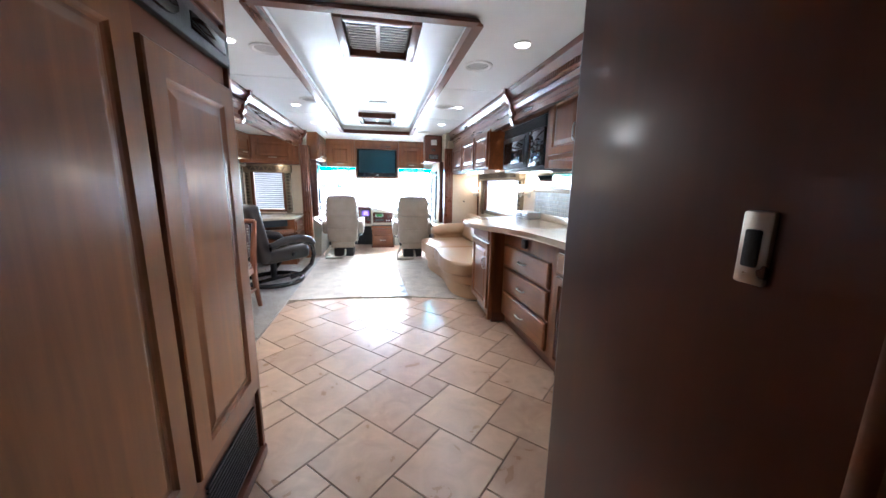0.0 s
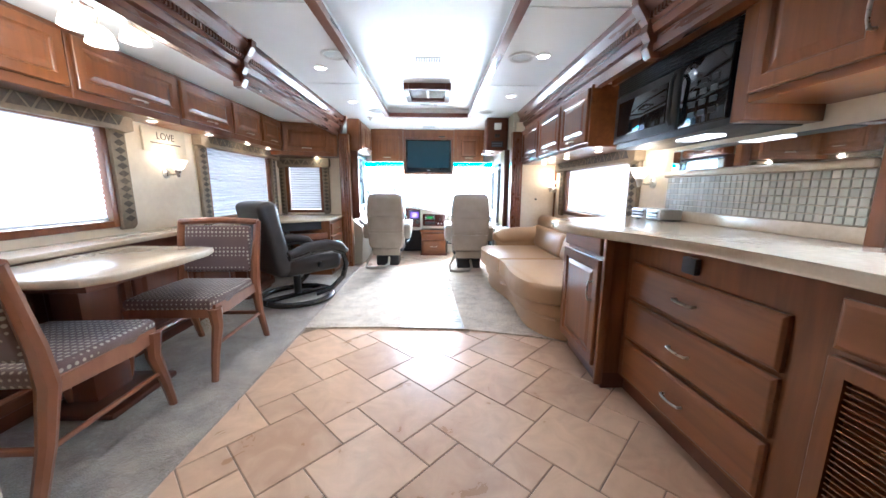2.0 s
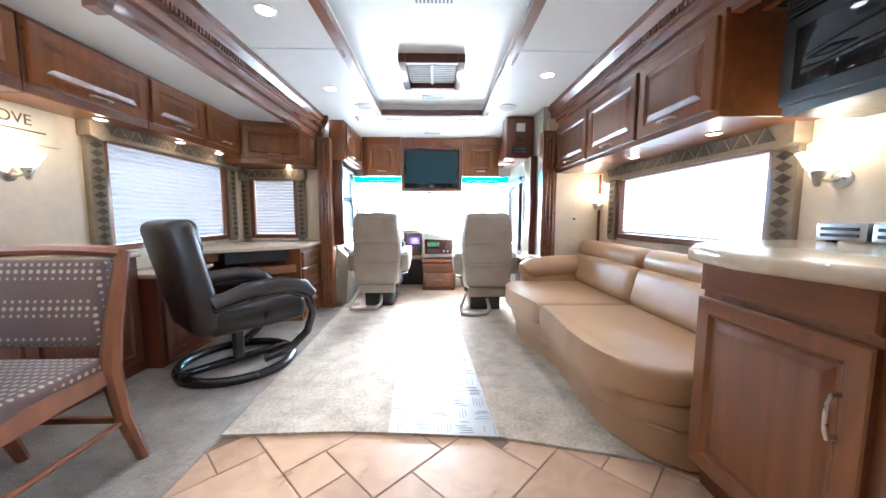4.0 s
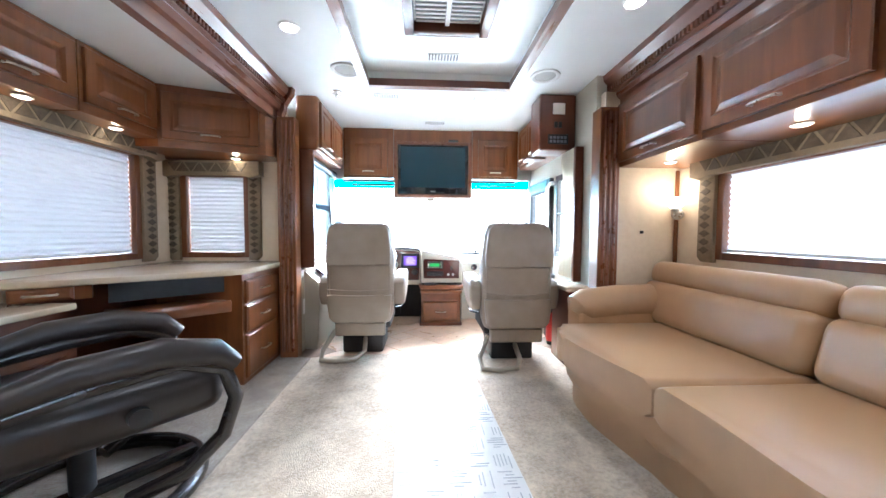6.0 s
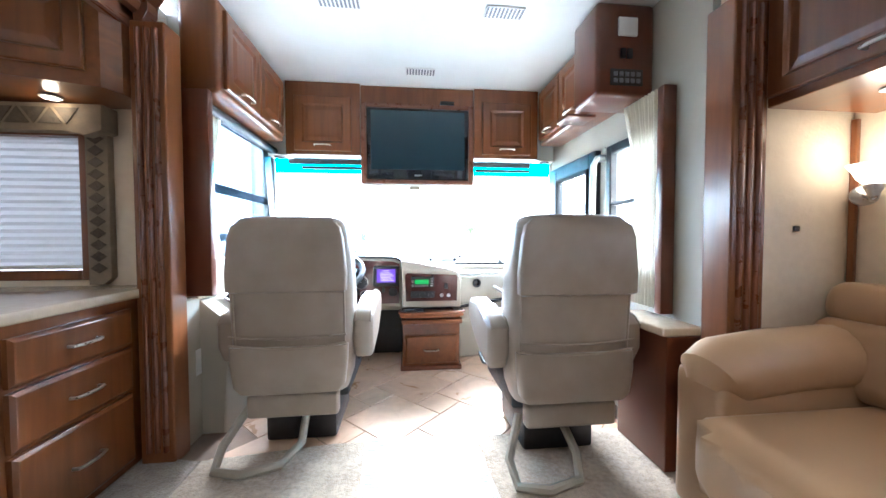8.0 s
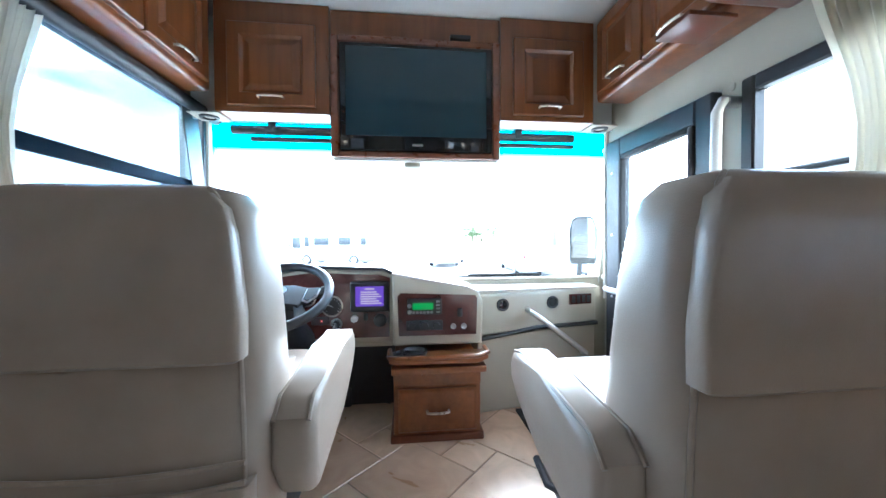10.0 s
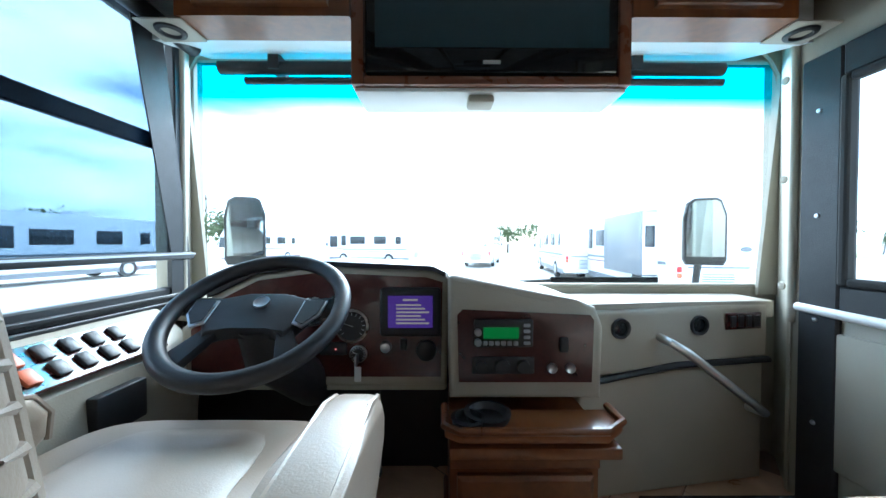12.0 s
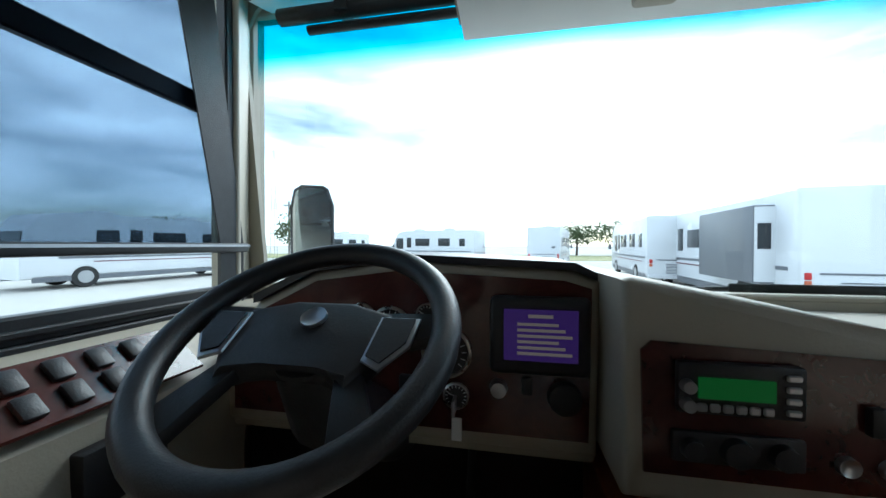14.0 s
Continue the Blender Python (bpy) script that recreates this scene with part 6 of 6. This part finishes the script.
# ---- driver side console ----
ds = thing("driver_console", (-1.05, 6.35, 0.3), "cream side console with rows of rocker switches", "console")
part("body", prism(B(), [(0, 0.0), (0.14, 0.0), (0.16, 0.45), (0.15, 0.55), (0.03, 0.655), (0, 0.66)], 5.92, 6.80, Matrix(((1, 0, 0, -1.127), (0, 0, 1, 0), (0, 1, 0, 0), (0, 0, 0, 1))), 0.01, 2), CREAM, ds)
sm = Matrix.Translation((-1.022, 0, 0.605)) @ Matrix.Rotation(radians(41), 4, "Y")
part("switch_plate", box(B(), -0.06, 0.06, 6.05, 6.68, 0.004, 0.012, 0.003, 1, sm), BURL, ds, smooth=False)
for k in range(7):
    for j in range(2):
        mat = ORANGE if k in (2,) else BLACK
        part("rocker_switch", box(B(), -0.048 + 0.05 * j, -0.006 + 0.05 * j, 6.24 + 0.055 * k, 6.27 + 0.055 * k, 0.010, 0.022, 0.006, 2, sm), mat, ds, "orange rocker switch" if mat is ORANGE else "")
part("shift_pad", box(B(), -0.05, 0.05, 6.08, 6.20, 0.010, 0.026, 0.006, 2, sm), BLACK, ds)
part("indicator", box(B(), -0.01, -0.004, 6.625, 6.633, 0.028, 0.030, m=sm), AMBER, ds, smooth=False)
part("side_pouch", box(B(), -0.975, -0.945, 6.45, 6.58, 0.42, 0.52, 0.006), BLACK, ds)
pd = thing("pedal", (-0.4, 6.9, 0.05), "black brake pedal in the dark footwell", "pedal")
part("pad", box(B(), -0.47, -0.38, 6.84, 6.87, 0.06, 0.16, 0.01), RUBBER, pd)
part("arm", tube(B(), [(-0.42, 6.87, 0.11), (-0.42, 6.98, 0.25), (-0.42, 6.998, 0.30)], 0.012), BLACK, pd)
mt = thing("step_mat", (0.75, 6.6, 0), "dark rubber-edged mat by the entry step", "mat")
part("edge", box(B(), 0.50, 1.04, 6.45, 6.83, 0.0, 0.012, 0.004), RUBBER, mt)
part("mat_top", box(B(), 0.53, 1.02, 6.48, 6.80, 0.008, 0.016, 0.003), RVGREY, mt)
ex = thing("fire_extinguisher", (0.98, 6.02, 0), "small red fire extinguisher by the door", "extinguisher")
part("cylinder", lathe(B(), [(0.035, 0), (0.042, 0.01), (0.042, 0.20), (0.025, 0.235), (0.012, 0.245)], pose(0.98, 5.98, 0.03)), REDP, ex)
part("foot_ring", lathe(B(), [(0.03, 0), (0.036, 0.005), (0.036, 0.035), (0.03, 0.035)], pose(0.98, 5.98, 0.0)), BLACK, ex)
part("valve", tube(B(), [(0.98, 5.98, 0.27), (0.98, 5.98, 0.31), (0.94, 5.98, 0.32)], 0.01), BLACK, ex)
sd = thing("smoke_detector", (-0.79, 5.81, CZ), "small sprinkler-like detector on the ceiling", "detector")
part("body", lathe(B(), [(0.04, 0), (0.036, -0.012), (0.015, -0.016), (0.012, -0.04), (0, -0.042)], pose(-0.79, 5.81, CZ)), NICKEL, sd)

# ---- outside ----
GZ = -1.15
bm = B()
bmesh.ops.create_grid(bm, x_segments=2, y_segments=2, size=900)
bmesh.ops.translate(bm, verts=bm.verts[:], vec=(0, 0, GZ))
solid("ground", bm, GRAVEL, "pale gravel of the coach lot reaching the horizon", "ground")
solid("grass_verge", box(B(), -80, 120, 52, 75, GZ, GZ + 0.04), GRASS, "strip of dry grass beyond the lot", "grass")

def coach(x, y, turn, length, label, slide=False, rear=True, trim=None):
    """Local: nose to +y, tail at y = 0."""
    c = thing("motorhome", (x, y, GZ), label, "motorhome", "parked motorhomes", turn=turn)
    P = lambda n, bm, mat, parent=c, lab="": part(n, bm, mat, parent, lab, local=True)
    prof = [(0, 0.45), (0.0, 3.2), (0.12, 3.42), (length - 1.6, 3.45), (length - 0.7, 3.30), (length - 0.2, 2.6), (length - 0.05, 1.5), (length, 0.5)]
    Y = Matrix(((0, 0, 1, 0), (1, 0, 0, 0), (0, 1, 0, 0), (0, 0, 0, 1)))
    P("body", prism(B(), prof, -1.25, 1.25, Y, 0.08, 3), RVWHITE, lab="white gelcoat body")
    P("roof_unit", box(B(), -0.4, 0.4, length * 0.3, length * 0.3 + 0.9, 3.42, 3.68, 0.08, 3), RVWHITE)
    P("roof_unit", box(B(), -0.4, 0.4, length * 0.68, length * 0.68 + 0.9, 3.42, 3.68, 0.08, 3), RVWHITE)
    for s in (-1, 1):
        for y0, w, z0, h in ((1.0, 0.6, 1.9, 0.7), (2.6, 1.3, 1.9, 0.75), (4.9, 1.7, 1.9, 0.75), (7.1, 0.55, 1.75, 1.0), (8.1, 0.9, 1.6, 1.1)):
            if y0 + w < length - 0.3:
                P("side_window", box(B(), s * 1.25 - 0.02, s * 1.25 + 0.02, y0, y0 + w, z0, z0 + h, 0.012), RVGLASS)
        P("stripe", box(B(), s * 1.255 - 0.008, s * 1.255 + 0.008, 0.4, length - 1.2, 1.35, 1.45), trim or RVGREY)
        P("stripe", box(B(), s * 1.255 - 0.008, s * 1.255 + 0.008, 1.0, length - 2.4, 1.17, 1.22), RVMAROON)
        P("skirt", box(B(), s * 1.22 - 0.03, s * 1.22 + 0.03, 0.2, length - 0.4, 0.35, 0.62), trim or RVGREY)
        for yw in (2.3, length - 2.1):
            w = P("wheel", lathe(B(), [(0.48, -0.13), (0.5, -0.1), (0.5, 0.1), (0.48, 0.13), (0.3, 0.13)], Matrix.Translation((s * 1.14, yw, 0.5)) @ Matrix.Rotation(radians(90), 4, "Y")), RUBBER)
            part("rim", lathe(B(), [(0.29, -0.14), (0.29, 0.145), (0.1, 0.15), (0, 0.15)], Matrix.Translation((s * 1.14, yw, 0.5)) @ Matrix.Rotation(radians(90), 4, "Y")), STEEL, w, local=True)
        P("tail_light", box(B(), s * 1.08 - 0.07, s * 1.08 + 0.07, -0.03, 0.02, 1.15, 1.33, 0.02), REDP)
        P("tail_light", box(B(), s * 1.08 - 0.07, s * 1.08 + 0.07, -0.03, 0.02, 0.98, 1.13, 0.02), ORANGE, lab="orange rear light")
        P("wing_mirror", box(B(), s * 1.42 - 0.1, s * 1.42 + 0.1, length - 0.3, length - 0.15, 1.7, 2.1, 0.04), RVGREY)
    P("windshield", prism(B(), [(length - 0.16, 2.55), (length - 0.005, 1.55), (length - 0.1, 1.55), (length - 0.4, 2.55)], -1.12, 1.12, Y), RVGLASS)
    if rear:
        P("rear_stripe", box(B(), -0.85, 0.85, -0.012, 0.01, 1.28, 1.33), RVGREY)
        for k in range(7):
            P("rear_louvre", box(B(), -0.45, 0.45, -0.014, 0.01, 0.66 + 0.07 * k, 0.69 + 0.07 * k), RVGREY)
        P("bumper", box(B(), -1.2, 1.2, -0.1, 0.1, 0.42, 0.6, 0.04), trim or RVWHITE)
        P("oval_badge", lathe(B(), [(0.16, 0), (0.15, 0.014), (0, 0.016)], Matrix.Translation((0.75, 0.0, 1.85)) @ Matrix.Rotation(radians(90), 4, "X") @ Matrix.Diagonal((1, 0.5, 1, 1))), RVGREY)
    if slide:
        P("slide_out", box(B(), -1.75, -1.25, 0.9, 4.2, 0.95, 3.1, 0.03), RVGREY)
        P("slide_face", box(B(), -1.72, -1.25, 0.87, 0.9, 1.0, 3.05), RVWHITE)
        P("slide_window", box(B(), -1.66, -1.36, 0.855, 0.88, 1.9, 2.6), RVGLASS)
    return c

coach(-19.5, 28.0, 172, 11.5, "white motorhome with dark windows parked side-on across the lot")
coach(7.6, 23.5, -8, 10.5, "white motorhome seen from the rear with a louvred engine door")
coach(8.0, 15.6, -6, 11.5, "white motorhome with a grey slide-out and dark rear trim", slide=True, trim=RVGREY)
coach(2.6, 33.0, -14, 10.0, "white motorhome further down the row")
coach(-2.6, 38.0, 70, 9.5, "distant white motorhome standing across the row")
coach(26.0, 12.5, 40, 10.5, "grey-trimmed motorhome seen past the entry door")
coach(-18.5, 47.0, 165, 9.0, "maroon-trimmed white coach behind the first row", trim=RVMAROON)

rnd = random.Random(11)
def tree(x, y, h, spread):
    t = thing("tree", (x, y, GZ), "leafy green tree beyond the lot", "tree", "trees")
    part("trunk", tube(B(), [(0, 0, 0), (0.1, 0.05, h * 0.3), (0.0, 0.1, h * 0.6), (0.1, 0, h * 0.85)], [0.25, 0.2, 0.13, 0.05], 8), BARK, t, local=True)
    for k in range(5):
        a = k * 1.26
        part("limb", tube(B(), [(0.05, 0, h * (0.3 + 0.06 * k)), (spread * 0.35 * math.cos(a), spread * 0.35 * math.sin(a), h * 0.55), (spread * 0.7 * math.cos(a), spread * 0.7 * math.sin(a), h * 0.72)], [0.1, 0.07, 0.03], 6), BARK, t, local=True)
    vs, fs = [], []
    for k in range(1500):
        u = Vector((rnd.gauss(0, 1), rnd.gauss(0, 1), rnd.gauss(0, 1))).normalized() * (rnd.random() ** 0.4)
        p = Vector((u.x * spread, u.y * spread, h * 0.66 + u.z * h * 0.34)) * (0.9 + 0.2 * noise.noise(u * 3))
        a, b = Vector((rnd.gauss(0, 1), rnd.gauss(0, 1), rnd.gauss(0, 1))).normalized() * 0.28, Vector((rnd.gauss(0, 1), rnd.gauss(0, 1), rnd.gauss(0, 1))).normalized() * 0.28
        n = len(vs)
        vs += [p, p + a, p + a + b, p + b]
        fs.append((n, n + 1, n + 2, n + 3))
    me = bpy.data.meshes.new("crown")
    me.from_pydata(vs, [], fs)
    me.materials.append(LEAF)
    cr = new("crown", me)
    cr.parent = t
    return t

for x, y, h, w in ((-29, 50, 6.8, 4.2), (-44, 44, 6.0, 4.0), (-52, 52, 6.5, 4.5), (14, 78, 7, 5), (22, 80, 8, 6), (31, 78, 7, 5), (41, 76, 8, 6), (52, 72, 7, 5.5), (63, 62, 7, 5)):
    tree(x, y, h, w)
for x, y, h, r in ((-34.5, 55, 9.0, 0.12),):
    up_ = thing("utility_pole", (x, y, GZ), "thin wooden utility pole behind the coaches", "pole")
    part("pole", tube(B(), [(x, y, GZ), (x, y, GZ + h)], r), BARK, up_)
    part("crossarm", box(B(), x - 0.9, x + 0.9, y - 0.06, y + 0.06, GZ + h - 0.7, GZ + h - 0.55), BARK, up_)
lt = thing("lattice_mast", (-41, 60, GZ), "slim steel lattice mast on the horizon", "mast")
for k in range(3):
    a = k * math.tau / 3
    part("mast_leg", tube(B(), [(-41 + 0.7 * math.cos(a), 60 + 0.7 * math.sin(a), GZ), (-41 + 0.15 * math.cos(a), 60 + 0.15 * math.sin(a), GZ + 19)], 0.05, 6), STEEL, lt)
for k in range(12):
    z, r = GZ + 1.5 * k + 1, 0.7 - 0.043 * k
    part("brace", tube(B(), [(-41 + r * math.cos(a), 60 + r * math.sin(a), z) for a in (0, math.tau / 3, 2 * math.tau / 3)], 0.03, 5, True), STEEL, lt)

# ---- floor tiles, laid diagonally in two sizes ----
TL, TS, GAP = 0.354, 0.177, 0.0045
big = finish("floor_tile", box(B(), GAP / 2, TL - GAP / 2, GAP / 2, TL - GAP / 2, -0.006, 0.0, 0.003, 1), TILE)
small = finish("floor_tile", box(B(), GAP / 2, TS - GAP / 2, GAP / 2, TS - GAP / 2, -0.006, 0.0, 0.003, 1), TILE)
floor = bpy.data.objects["floor"]
e1, e2 = Vector((0.7071, 0.7071, 0)), Vector((-0.7071, 0.7071, 0))
base = Vector((0.056, 0.232, 0))
for i in range(-22, 23):
    for j in range(-22, 23):
        for s, me in ((TL, big), (TS, small)):
            off = (0, 0) if s == TL else (TL, 0)
            a, b = i * TL - j * TS + off[0], i * TS + j * TL + off[1]
            o = base + e1 * a + e2 * b
            c = o + (e1 + e2) * s / 2
            inside = -1.25 < c.x < 1.2 and (-0.4 < c.y < 3.7 or 5.6 < c.y < 7.0)
            if c.y > 3.7 and abs(c.x) > 1.0:
                inside = False
            if c.x < -0.6 and c.y < 1.45 or c.x > 0.75 and c.y < 0.9:
                inside = False
            if inside:
                t = new("floor_tile", me)
                t.parent = floor
                t.matrix_basis = Matrix.Translation(o) @ pose(0, 0, 0, 0, 0, 45)
